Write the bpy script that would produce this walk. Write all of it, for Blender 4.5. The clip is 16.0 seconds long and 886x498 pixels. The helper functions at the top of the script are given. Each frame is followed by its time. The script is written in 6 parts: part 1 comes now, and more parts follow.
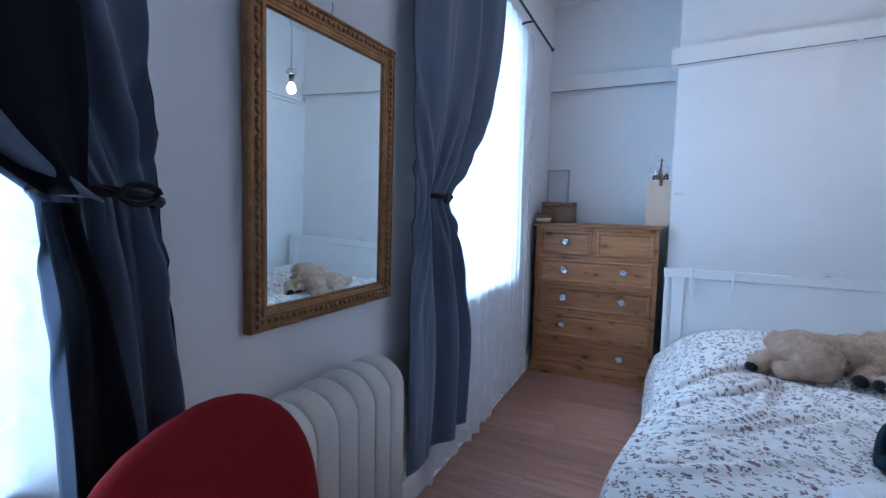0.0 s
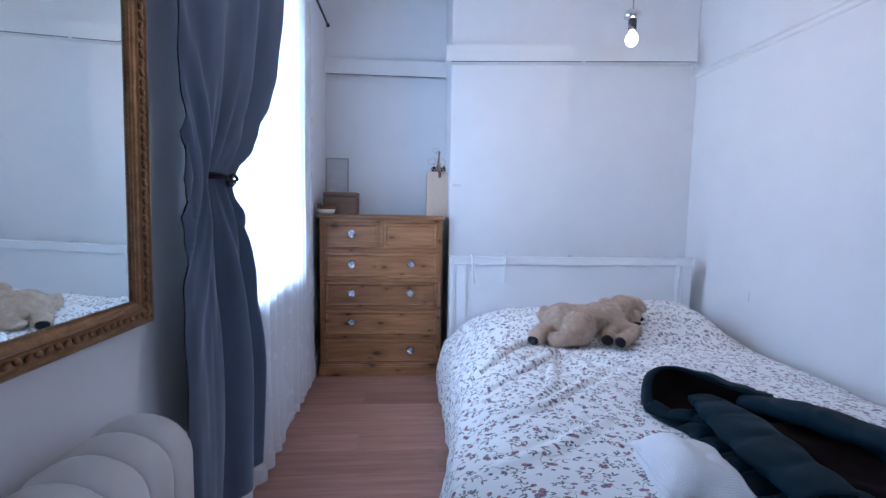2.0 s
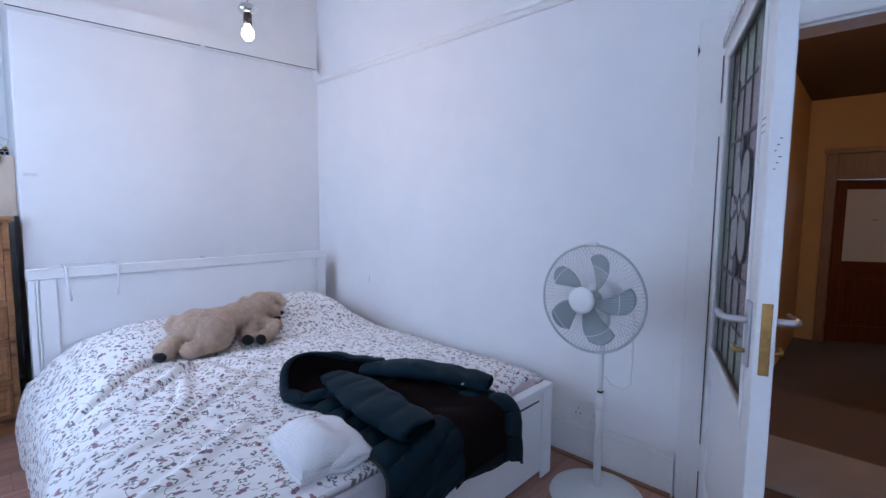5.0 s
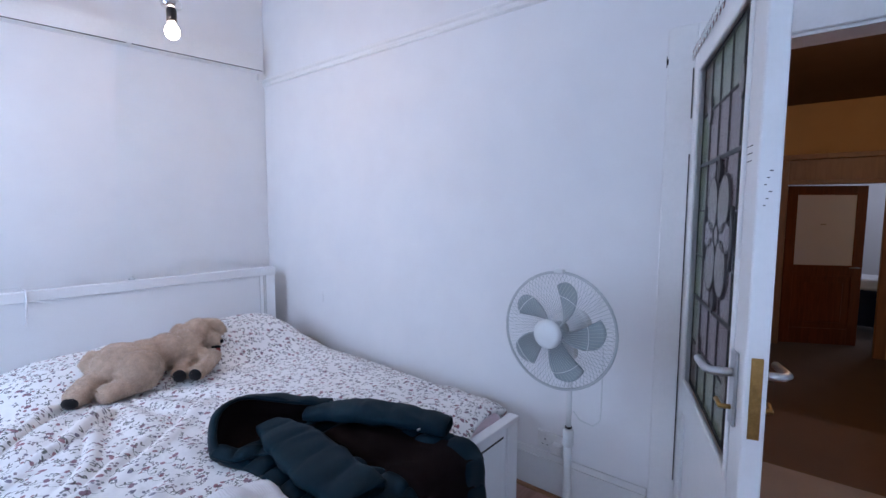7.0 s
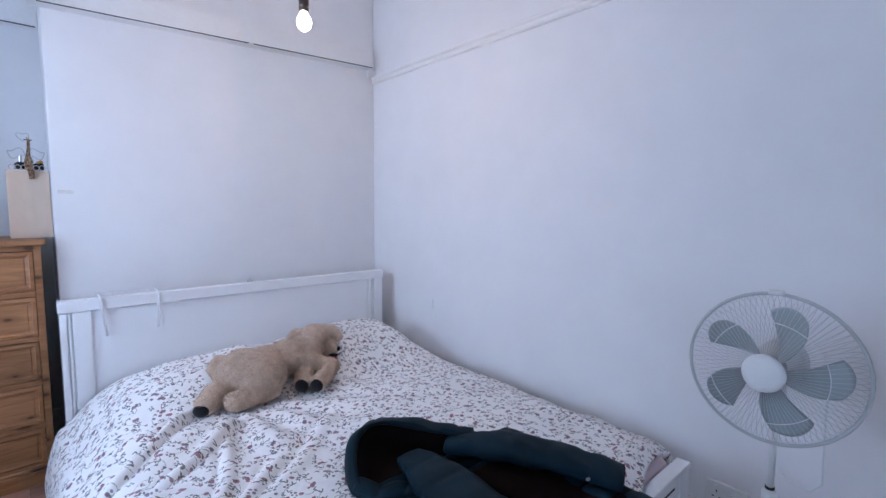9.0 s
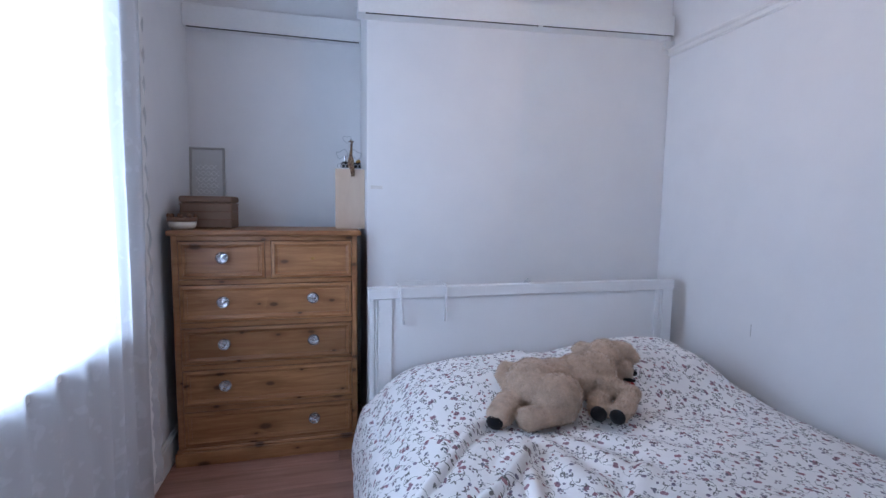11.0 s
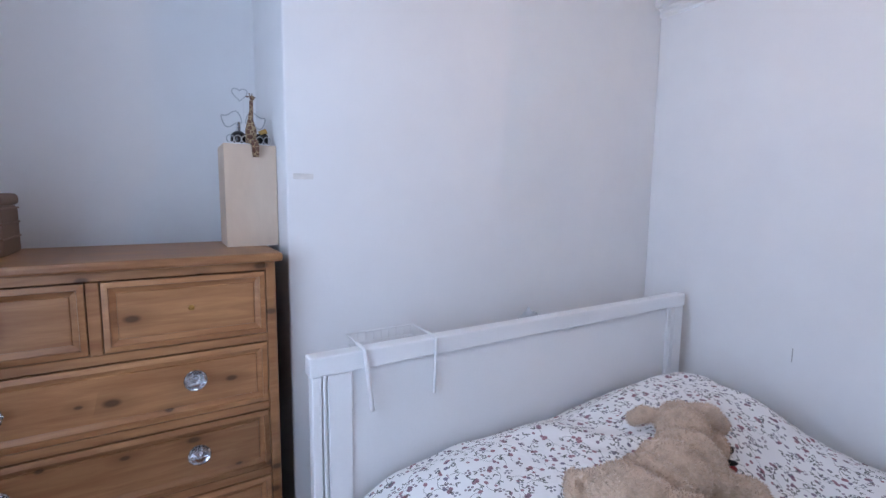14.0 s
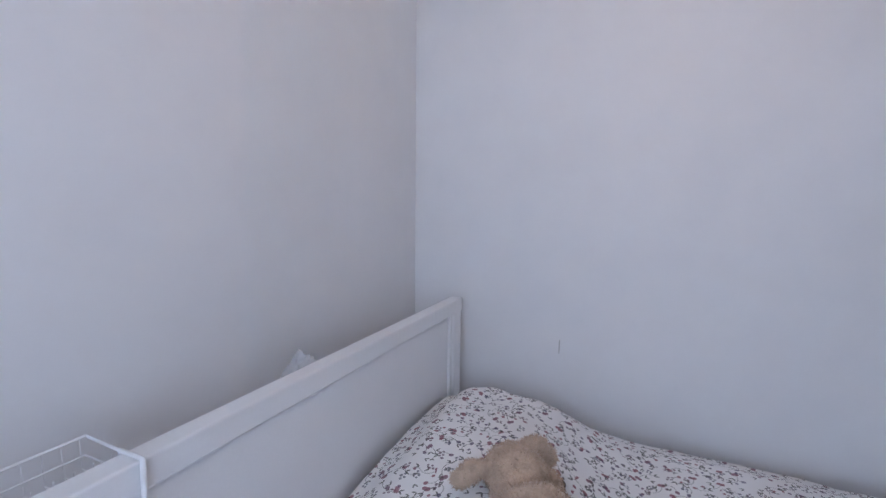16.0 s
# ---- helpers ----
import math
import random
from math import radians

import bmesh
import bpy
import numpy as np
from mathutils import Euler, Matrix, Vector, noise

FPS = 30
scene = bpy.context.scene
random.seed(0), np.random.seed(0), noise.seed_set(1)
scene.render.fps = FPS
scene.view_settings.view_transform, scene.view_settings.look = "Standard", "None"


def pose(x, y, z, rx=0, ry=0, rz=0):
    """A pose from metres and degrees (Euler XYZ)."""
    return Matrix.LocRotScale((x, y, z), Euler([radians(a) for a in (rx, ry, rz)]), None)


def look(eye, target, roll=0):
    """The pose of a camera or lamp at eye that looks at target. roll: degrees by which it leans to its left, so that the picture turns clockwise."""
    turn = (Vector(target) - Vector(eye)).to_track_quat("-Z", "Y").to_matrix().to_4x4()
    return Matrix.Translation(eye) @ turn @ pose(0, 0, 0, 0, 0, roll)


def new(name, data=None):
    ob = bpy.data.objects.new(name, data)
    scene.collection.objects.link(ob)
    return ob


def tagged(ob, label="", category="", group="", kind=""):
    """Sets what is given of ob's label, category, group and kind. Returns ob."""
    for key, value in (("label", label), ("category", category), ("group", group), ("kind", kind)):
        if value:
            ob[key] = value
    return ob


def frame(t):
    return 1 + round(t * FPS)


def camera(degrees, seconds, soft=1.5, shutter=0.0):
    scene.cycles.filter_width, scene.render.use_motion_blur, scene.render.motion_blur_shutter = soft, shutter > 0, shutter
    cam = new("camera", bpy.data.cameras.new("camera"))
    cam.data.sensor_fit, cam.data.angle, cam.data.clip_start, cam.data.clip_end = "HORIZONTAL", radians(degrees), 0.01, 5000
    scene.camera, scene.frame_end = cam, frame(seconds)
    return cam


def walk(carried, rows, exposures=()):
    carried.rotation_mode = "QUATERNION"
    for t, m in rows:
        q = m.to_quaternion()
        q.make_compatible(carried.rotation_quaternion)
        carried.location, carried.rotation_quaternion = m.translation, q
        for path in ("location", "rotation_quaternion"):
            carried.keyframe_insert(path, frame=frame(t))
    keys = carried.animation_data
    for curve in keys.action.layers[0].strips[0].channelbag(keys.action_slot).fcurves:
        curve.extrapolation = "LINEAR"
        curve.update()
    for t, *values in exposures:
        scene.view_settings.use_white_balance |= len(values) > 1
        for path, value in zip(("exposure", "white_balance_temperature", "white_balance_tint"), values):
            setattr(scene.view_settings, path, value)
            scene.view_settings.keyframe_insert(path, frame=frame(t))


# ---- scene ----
cam = camera(88.4, 16.0)
PATH = [
    (0, (-0.15, -0.403, 1.276), (-1.003, 1.398, 1.105), 1.1),
    (0.5, (-0.228, -0.337, 1.253), (-0.815, 1.567, 1.077), 1.1),
    (1, (-0.299, -0.257, 1.233), (-0.645, 1.705, 1.053), 0.9),
    (1.5, (-0.358, -0.198, 1.25), (-0.437, 1.792, 1.07), 1.0),
    (2, (-0.398, -0.163, 1.248), (-0.241, 1.828, 1.07), 1.0),
    (2.5, (-0.415, -0.16, 1.257), (0.035, 1.779, 1.078), 0.9),
    (3, (-0.400, -0.159, 1.258), (0.354, 1.693, 1.08), 0.8),
    (3.5, (-0.388, -0.162, 1.262), (0.635, 1.54, 1.087), 0.7),
    (4, (-0.364, -0.168, 1.249), (0.849, 1.411, 1.069), 0.7),
    (4.5, (-0.34, -0.178, 1.239), (1.01, 1.287, 1.062), 0.6),
    (5, (-0.321, -0.191, 1.253), (1.129, 1.176, 1.078), 0.6),
    (5.2, (-0.314, -0.195, 1.260), (1.161, 1.142, 1.085), 0.5),
    (7.3, (-0.131, -0.049, 1.346), (1.419, 1.206, 1.171), 0.3),
    (7.5, (-0.128, -0.013, 1.344), (1.407, 1.26, 1.167), 0.3),
    (8, (-0.134, 0.097, 1.340), (1.36, 1.418, 1.163), 0.4),
    (8.5, (-0.145, 0.203, 1.344), (1.275, 1.598, 1.174), 0.4),
    (9, (-0.158, 0.288, 1.350), (1.173, 1.774, 1.173), 0.4),
    (9.5, (-0.198, 0.397, 1.370), (0.943, 2.027, 1.18), 0.8),
    (10, (-0.25, 0.53, 1.368), (0.639, 2.31, 1.169), 0.9),
    (10.2, (-0.262, 0.572, 1.358), (0.53, 2.399, 1.160), 0.9),
    (12.3, (-0.411, 1.140, 1.298), (-0.126, 3.094, 1.111), 0.8),
    (12.5, (-0.447, 1.228, 1.326), (-0.031, 3.156, 1.111), 0.7),
    (13, (-0.442, 1.406, 1.358), (0.214, 3.263, 1.123), 0.7),
    (13.5, (-0.431, 1.579, 1.357), (0.446, 3.346, 1.144), 0.7),
    (14, (-0.422, 1.743, 1.359), (0.607, 3.424, 1.134), 0.6),
    (14.5, (-0.400, 1.895, 1.348), (0.836, 3.435, 1.145), 0.6),
    (15, (-0.344, 2.016, 1.335), (1.088, 3.374, 1.137), 0.4),
    (15.5, (-0.227, 2.138, 1.332), (1.405, 3.246, 1.118), 0.3),
    (16, (-0.139, 2.218, 1.345), (1.654, 3.039, 1.123), 0.7),
]
walk(cam, [(t, look(eye, target, roll)) for t, eye, target, roll in PATH],
     exposures=[(0.0, -0.68, 5150, 12), (1.0, -0.48, 5300, 16), (2.5, -0.44, 5300, 19), (3.5, -0.49, 5370, 20), (5.0, -0.35, 5550, 22), (7.5, -0.29, 5670, 22), (9.0, -0.42, 5750, 22), (10.2, -0.54, 5850, 22), (12.4, -1.08, 5550, 18), (13.5, -0.60, 6000, 22), (14.5, -0.50, 5950, 21), (15.2, -0.72, 6050, 22), (16.0, -0.84, 6150, 22)])

# ---------- world and lights ----------
world = bpy.data.worlds.new("world")
scene.world = world
world.use_nodes = True
wn = world.node_tree.nodes
sky = wn.new("ShaderNodeTexSky")
sky.sky_type, sky.sun_disc, sky.sun_elevation, sky.sun_rotation = "NISHITA", False, radians(35), radians(250)
wn["Background"].inputs["Strength"].default_value = 0.08
world.node_tree.links.new(sky.outputs["Color"], wn["Background"].inputs["Color"])
scene.view_settings.exposure = 0.0


def area_lamp(name, m, sx, sy, watts, colour):
    data = bpy.data.lights.new(name, "AREA")
    data.shape, data.size, data.size_y, data.energy, data.color = "RECTANGLE", sx, sy, watts, colour
    ob = new(name, data)
    ob.matrix_world = m
    return ob


DAY = (0.66, 0.84, 1.0)
# daylight in the two window openings, shining into the room (towards +x)
area_lamp("window_daylight", look((-1.36, 2.07, 1.65), (0, 2.07, 1.6)), 1.20, 1.58, 60, DAY)
area_lamp("window_daylight", look((-1.36, -0.665, 1.65), (0, -0.665, 1.6)), 1.29, 1.58, 56, DAY)


def point_lamp(name, at, watts, colour, radius):
    data = bpy.data.lights.new(name, "POINT")
    data.energy, data.color, data.shadow_soft_size = watts, colour, radius
    ob = new(name, data)
    ob.location = at
    return ob


WARM = (1.0, 0.72, 0.45)
point_lamp("bulb_light", (0.70, 2.10, 2.09), 12, WARM, 0.03)
point_lamp("hall_light", (3.4, -0.7, 2.35), 36, (1.0, 0.62, 0.30), 0.08)
point_lamp("back_room_light", (8.6, -1.2, 1.9), 22, (0.85, 0.92, 1.0), 0.2)

# ---------- materials ----------


def link(m, a, b):
    m.node_tree.links.new(a, b)


def base_mat(name):
    m = bpy.data.materials.new(name)
    m.use_nodes = True
    return m, m.node_tree.nodes, m.node_tree.nodes["Principled BSDF"]


def coords(m, kind="Object", scale=(1, 1, 1), shift=None):
    n = m.node_tree.nodes
    tc, mp = n.new("ShaderNodeTexCoord"), n.new("ShaderNodeMapping")
    mp.inputs["Scale"].default_value = scale
    link(m, tc.outputs[kind], mp.inputs["Vector"])
    if shift:
        info, mul = n.new("ShaderNodeObjectInfo"), n.new("ShaderNodeVectorMath")
        mul.operation = "SCALE"
        mul.inputs[0].default_value = shift
        link(m, info.outputs["Random"], mul.inputs["Scale"])
        link(m, mul.outputs[0], mp.inputs["Location"])
    return mp.outputs["Vector"]


def noise_tex(m, vec, scale, detail=4, rough=0.55, distort=0.0):
    t = m.node_tree.nodes.new("ShaderNodeTexNoise")
    t.inputs["Scale"].default_value, t.inputs["Detail"].default_value = scale, detail
    t.inputs["Roughness"].default_value, t.inputs["Distortion"].default_value = rough, distort
    link(m, vec, t.inputs["Vector"])
    return t.outputs["Fac"]


def ramp(m, fac, *stops):
    r = m.node_tree.nodes.new("ShaderNodeValToRGB")
    while len(r.color_ramp.elements) < len(stops):
        r.color_ramp.elements.new(0.5)
    for e, (p, c) in zip(r.color_ramp.elements, stops):
        e.position, e.color = p, (*c, 1)
    link(m, fac, r.inputs["Fac"])
    return r.outputs["Color"]


def mix(m, fac, a, b, mode="MIX"):
    x = m.node_tree.nodes.new("ShaderNodeMix")
    x.data_type, x.blend_type = "RGBA", mode
    for sock, v in ((x.inputs[0], fac), (x.inputs[6], a), (x.inputs[7], b)):
        if isinstance(v, (int, float)):
            sock.default_value = v
        elif isinstance(v, tuple):
            sock.default_value = (*v, 1)
        else:
            link(m, v, sock)
    return x.outputs[2]


def calc(m, op, a, b=0.0, clamp=False):
    x = m.node_tree.nodes.new("ShaderNodeMath")
    x.operation, x.use_clamp = op, clamp
    for sock, v in zip(x.inputs, (a, b)):
        if isinstance(v, (int, float)):
            sock.default_value = v
        else:
            link(m, v, sock)
    return x.outputs[0]


def bump(m, height, strength, dist=0.01):
    b = m.node_tree.nodes.new("ShaderNodeBump")
    b.inputs["Strength"].default_value, b.inputs["Distance"].default_value = strength, dist
    link(m, height, b.inputs["Height"])
    link(m, b.outputs["Normal"], m.node_tree.nodes["Principled BSDF"].inputs["Normal"])


def plain(name, colour, rough=0.6, metal=0.0, vary=0.10, coarse=2.5, fine=60, relief=0.08, spec=0.5):
    """A surface with blotches and grain at two scales, and fine relief."""
    m, n, p = base_mat(name)
    v = coords(m)
    a, b = noise_tex(m, v, coarse, 3), noise_tex(m, v, fine, 4)
    f = calc(m, "ADD", calc(m, "MULTIPLY", a, 0.65), calc(m, "MULTIPLY", b, 0.35))
    dark, light = tuple(c * (1 - vary) for c in colour), tuple(min(1, c * (1 + vary * 0.6)) for c in colour)
    link(m, ramp(m, f, (0.3, dark), (0.7, light)), p.inputs["Base Color"])
    link(m, calc(m, "ADD", rough - 0.06, calc(m, "MULTIPLY", a, 0.12)), p.inputs["Roughness"])
    p.inputs["Metallic"].default_value, p.inputs["Specular IOR Level"].default_value = metal, spec
    if relief:
        bump(m, b, relief, 0.004)
    return m


def wall_paint(name, colour, stain):
    m, n, p = base_mat(name)
    v = coords(m)
    big, mid, fine = noise_tex(m, v, 0.9, 3), noise_tex(m, v, 5, 5, 0.6), noise_tex(m, v, 90, 5, 0.6)
    c = ramp(m, calc(m, "ADD", calc(m, "MULTIPLY", big, 0.6), calc(m, "MULTIPLY", mid, 0.4)), (0.3, stain), (0.62, colour))
    link(m, c, p.inputs["Base Color"])
    p.inputs["Roughness"].default_value, p.inputs["Specular IOR Level"].default_value = 0.62, 0.3
    bump(m, calc(m, "ADD", calc(m, "MULTIPLY", mid, 1.5), calc(m, "MULTIPLY", fine, 0.35)), 0.16, 0.006)
    return m


def wood(name, light, dark, grain=(2.0, 26, 26), knots=0.0, rough=0.45, shift=None, relief=0.08):
    """Boards with the grain along the axis of the small scale."""
    m, n, p = base_mat(name)
    v = coords(m, "Object", grain, shift)
    g = noise_tex(m, v, 1.6, 6, 0.62, 0.6)
    h = noise_tex(m, v, 6.0, 3, 0.5)
    c = ramp(m, g, (0.30, dark), (0.50, tuple((a + b) / 2 for a, b in zip(light, dark))), (0.68, light))
    c = mix(m, calc(m, "MULTIPLY", h, 0.35), c, tuple(x * 0.72 for x in dark))
    if knots:
        kv = coords(m, "Object", (4.2, 1.0, 8.0), (7.0, 0.0, 5.0))
        turn = n.new("ShaderNodeMapping")
        turn.inputs["Rotation"].default_value = (radians(90), 0, 0)
        link(m, kv, turn.inputs["Vector"])
        vo = n.new("ShaderNodeTexVoronoi")
        vo.voronoi_dimensions = "2D"
        vo.inputs["Scale"].default_value = 1.0
        link(m, turn.outputs["Vector"], vo.inputs["Vector"])
        sep = n.new("ShaderNodeSeparateColor")
        link(m, vo.outputs["Color"], sep.inputs[0])
        size = calc(m, "MULTIPLY", vo.outputs["Distance"], calc(m, "ADD", 0.6, calc(m, "MULTIPLY", sep.outputs[0], 1.6)))
        halo = ramp(m, size, (knots, (1, 1, 1)), (knots * 3.2, (0, 0, 0)))
        c = mix(m, calc(m, "MULTIPLY", halo, 0.45), c, tuple(x * 0.6 for x in dark))
        k = ramp(m, size, (knots * 0.5, (1, 1, 1)), (knots, (0, 0, 0)))
        c = mix(m, calc(m, "MULTIPLY", k, 0.85), c, tuple(x * 0.22 for x in dark))
    if shift:
        info = n.new("ShaderNodeObjectInfo")
        c = mix(m, 1.0, c, ramp(m, info.outputs["Random"], (0.0, (0.74, 0.72, 0.71)), (0.5, (0.95, 0.93, 0.92)), (1.0, (1.0, 1.0, 1.0))), "MULTIPLY")
    link(m, c, p.inputs["Base Color"])
    link(m, calc(m, "ADD", rough - 0.08, calc(m, "MULTIPLY", g, 0.16)), p.inputs["Roughness"])
    bump(m, g, relief, 0.004)
    return m


def fabric(name, colour, vary=0.18, weave=700, rough=0.9, sheen=0.2, relief=0.25, coarse=4, gloss=0.2):
    m, n, p = base_mat(name)
    v = coords(m)
    a, b = noise_tex(m, v, coarse, 4), noise_tex(m, v, weave, 2)
    f = calc(m, "ADD", calc(m, "MULTIPLY", a, 0.7), calc(m, "MULTIPLY", b, 0.3))
    link(m, ramp(m, f, (0.3, tuple(c * (1 - vary) for c in colour)), (0.7, tuple(min(1, c * (1 + vary)) for c in colour))), p.inputs["Base Color"])
    p.inputs["Roughness"].default_value, p.inputs["Sheen Weight"].default_value, p.inputs["Specular IOR Level"].default_value = rough, sheen, gloss
    bump(m, b, relief, 0.002)
    return m


def sheer(name, scale=14, thick=0.36, clear=0.42):
    """Thin net: part of the light goes straight through, the rest is spread."""
    m, n, p = base_mat(name)
    v = coords(m)
    out = n["Material Output"]
    tl, df, tr = n.new("ShaderNodeBsdfTranslucent"), n.new("ShaderNodeBsdfDiffuse"), n.new("ShaderNodeBsdfTransparent")
    s1, s2 = n.new("ShaderNodeMixShader"), n.new("ShaderNodeMixShader")
    tl.inputs["Color"].default_value, df.inputs["Color"].default_value = (0.88, 0.92, 0.95, 1), (0.84, 0.86, 0.90, 1)
    s1.inputs["Fac"].default_value = 0.5
    sprig = ramp(m, noise_tex(m, coords(m, "Object", (1, scale, scale)), 1.0, 2), (0.58, (clear, clear, clear)), (0.62, (thick, thick, thick)))
    link(m, sprig, s2.inputs["Fac"])
    link(m, tl.outputs[0], s1.inputs[1]), link(m, df.outputs[0], s1.inputs[2])
    link(m, s1.outputs[0], s2.inputs[1]), link(m, tr.outputs[0], s2.inputs[2])
    link(m, s2.outputs[0], out.inputs["Surface"])
    return m


def glass(name, colour=(1, 1, 1), rough=0.0, ior=1.45):
    m, n, p = base_mat(name)
    p.inputs["Base Color"].default_value = (*colour, 1)
    p.inputs["Transmission Weight"].default_value, p.inputs["Roughness"].default_value, p.inputs["IOR"].default_value = 1.0, rough, ior
    return m


def cathedral(name, colour):
    m, n, p = base_mat(name)
    v = coords(m)
    link(m, ramp(m, noise_tex(m, v, 14, 3), (0.3, tuple(c * 0.75 for c in colour)), (0.7, colour)), p.inputs["Base Color"])
    p.inputs["Transmission Weight"].default_value, p.inputs["Roughness"].default_value = 0.30, 0.22
    bump(m, noise_tex(m, v, 60, 2), 0.5, 0.003)
    return m


def glow(name, colour, strength):
    m, n, p = base_mat(name)
    p.inputs["Emission Color"].default_value, p.inputs["Emission Strength"].default_value = (*colour, 1), strength
    return m


def floral(name):
    """White cotton printed with sprigs: curved dark stems, paired leaves, dusty red flowers and plum buds."""
    m, n, p = base_mat(name)
    uv = coords(m, "UV", (1.22, 1.22, 1))
    cotton = ramp(m, noise_tex(m, uv, 3, 4), (0.3, (0.80, 0.79, 0.79)), (0.7, (0.87, 0.86, 0.85)))

    def add(a, b):
        return calc(m, "ADD", a, b)

    def mul(a, b):
        return calc(m, "MULTIPLY", a, b)

    def under(a, b):
        return calc(m, "LESS_THAN", a, b)

    def cells(scale, shift, rand=0.75):
        """Place, turned about itself by chance, inside the cell of one sprig, with three random numbers."""
        mp = n.new("ShaderNodeMapping")
        mp.inputs["Location"].default_value = (shift, shift * 1.7, 0)
        link(m, uv, mp.inputs["Vector"])
        vo = n.new("ShaderNodeTexVoronoi")
        vo.voronoi_dimensions = "2D"
        vo.inputs["Scale"].default_value, vo.inputs["Randomness"].default_value = scale, rand
        link(m, mp.outputs[0], vo.inputs["Vector"])
        d = n.new("ShaderNodeVectorMath")
        d.operation = "SUBTRACT"
        link(m, mp.outputs[0], d.inputs[0]), link(m, vo.outputs["Position"], d.inputs[1])
        rnd = n.new("ShaderNodeSeparateColor")
        link(m, vo.outputs["Color"], rnd.inputs[0])
        rot = n.new("ShaderNodeVectorRotate")
        rot.rotation_type = "Z_AXIS"
        link(m, d.outputs[0], rot.inputs["Vector"]), link(m, mul(rnd.outputs[0], 6.283), rot.inputs["Angle"])
        xyz = n.new("ShaderNodeSeparateXYZ")
        link(m, rot.outputs[0], xyz.inputs[0])
        return xyz.outputs[0], xyz.outputs[1], rnd.outputs[1], rnd.outputs[2]

    def oval(x, y, cx, cy, a, b):
        u, w = mul(add(x, -cx), 1 / a), mul(add(y, -cy), 1 / b)
        return under(add(mul(u, u), mul(w, w)), 1.0)

    def leaves(x, y, at, size, spread):
        """Two narrow leaves in a V."""
        c, k = math.cos(spread), math.sin(spread)
        ay, ax = calc(m, "ABSOLUTE", y), add(x, -at)
        return oval(add(mul(ax, c), mul(ay, k)), add(mul(ay, c), mul(ax, -k)), size * 1.1, 0, size * 1.1, size * 0.35)

    def stem(x, y, x0, x1, bend, w):
        off = calc(m, "ABSOLUTE", add(y, mul(mul(add(x, -x0), add(x, -x1)), bend)))
        return mul(under(off, w), mul(calc(m, "GREATER_THAN", x, x0), under(x, x1)))

    def join(*ks):
        out = ks[0]
        for k in ks[1:]:
            out = calc(m, "MAXIMUM", out, k)
        return out

    STEM, c = (0.075, 0.080, 0.070), cotton
    # long sprigs, a red flower at one end
    x, y, r1, r2 = cells(10.5, 0.13)
    green = join(stem(x, y, -0.036, 0.034, 14, 0.0009), leaves(x, y, 0.030, 0.0085, 0.55), leaves(x, y, -0.006, 0.0075, 0.75))
    red = join(oval(x, y, -0.041, 0.003, 0.0102, 0.0086), oval(x, y, -0.034, -0.006, 0.0086, 0.0074))
    c = mix(m, mul(green, 0.85), c, STEM)
    c = mix(m, mul(red, 0.86), c, ramp(m, r1, (0.3, (0.29, 0.100, 0.130)), (0.7, (0.19, 0.075, 0.12))))
    c = mix(m, mul(oval(x, y, -0.038, 0.004, 0.0035, 0.0028), 0.5), c, (0.16, 0.05, 0.07))
    # shorter sprigs with plum and red buds
    x, y, r1, r2 = cells(12.5, 0.47)
    green = join(stem(x, y, -0.024, 0.026, -20, 0.0009), leaves(x, y, 0.016, 0.0080, 0.6))
    bud = join(oval(x, y, -0.027, 0.0, 0.0090, 0.0070), oval(x, y, 0.004, 0.016, 0.0062, 0.0052))
    c = mix(m, mul(green, 0.82), c, STEM)
    c = mix(m, mul(bud, 0.84), c, ramp(m, r1, (0.35, (0.27, 0.085, 0.11)), (0.65, (0.10, 0.085, 0.15))))
    # loose leaf pairs
    x, y, r1, r2 = cells(17, 0.83)
    c = mix(m, mul(mul(leaves(x, y, -0.006, 0.0075, 0.5), under(r1, 0.6)), 0.82), c, STEM)
    # clusters of small blue-grey berries
    x, y, r1, r2 = cells(15, 1.21)
    dots = join(oval(x, y, 0.0, 0.0, 0.0062, 0.0048), oval(x, y, 0.013, 0.005, 0.0050, 0.0044), oval(x, y, 0.003, 0.013, 0.0046, 0.0044), oval(x, y, -0.011, 0.008, 0.0042, 0.0040))
    c = mix(m, mul(mul(dots, under(r1, 0.75)), 0.8), c, ramp(m, r2, (0.4, (0.13, 0.14, 0.17)), (0.6, (0.15, 0.09, 0.12))))
    link(m, c, p.inputs["Base Color"])
    p.inputs["Roughness"].default_value, p.inputs["Specular IOR Level"].default_value = 0.9, 0.2
    p.inputs["Sheen Weight"].default_value = 0.1
    bump(m, add(noise_tex(m, uv, 24, 4), mul(noise_tex(m, uv, 500, 2), 0.15)), 0.30, 0.014)
    return m


WALL = wall_paint("white_wall_paint", (0.82, 0.82, 0.83), (0.76, 0.76, 0.78))
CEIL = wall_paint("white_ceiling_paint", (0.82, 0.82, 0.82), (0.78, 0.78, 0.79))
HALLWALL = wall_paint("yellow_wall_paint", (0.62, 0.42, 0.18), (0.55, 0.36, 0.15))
# dark brown, far darker than the hall walls
HALLCEIL = wall_paint("brown_ceiling", (0.13, 0.09, 0.07), (0.10, 0.07, 0.05))
CARPET = fabric("brown_carpet", (0.075, 0.045, 0.028), weave=300, relief=0.5)
GREYSTRIP = fabric("grey_strip", (0.26, 0.25, 0.25), weave=300, relief=0.5)
GLOSS = plain("white_gloss_paint", (0.80, 0.80, 0.80), 0.35, vary=0.06, relief=0.04)
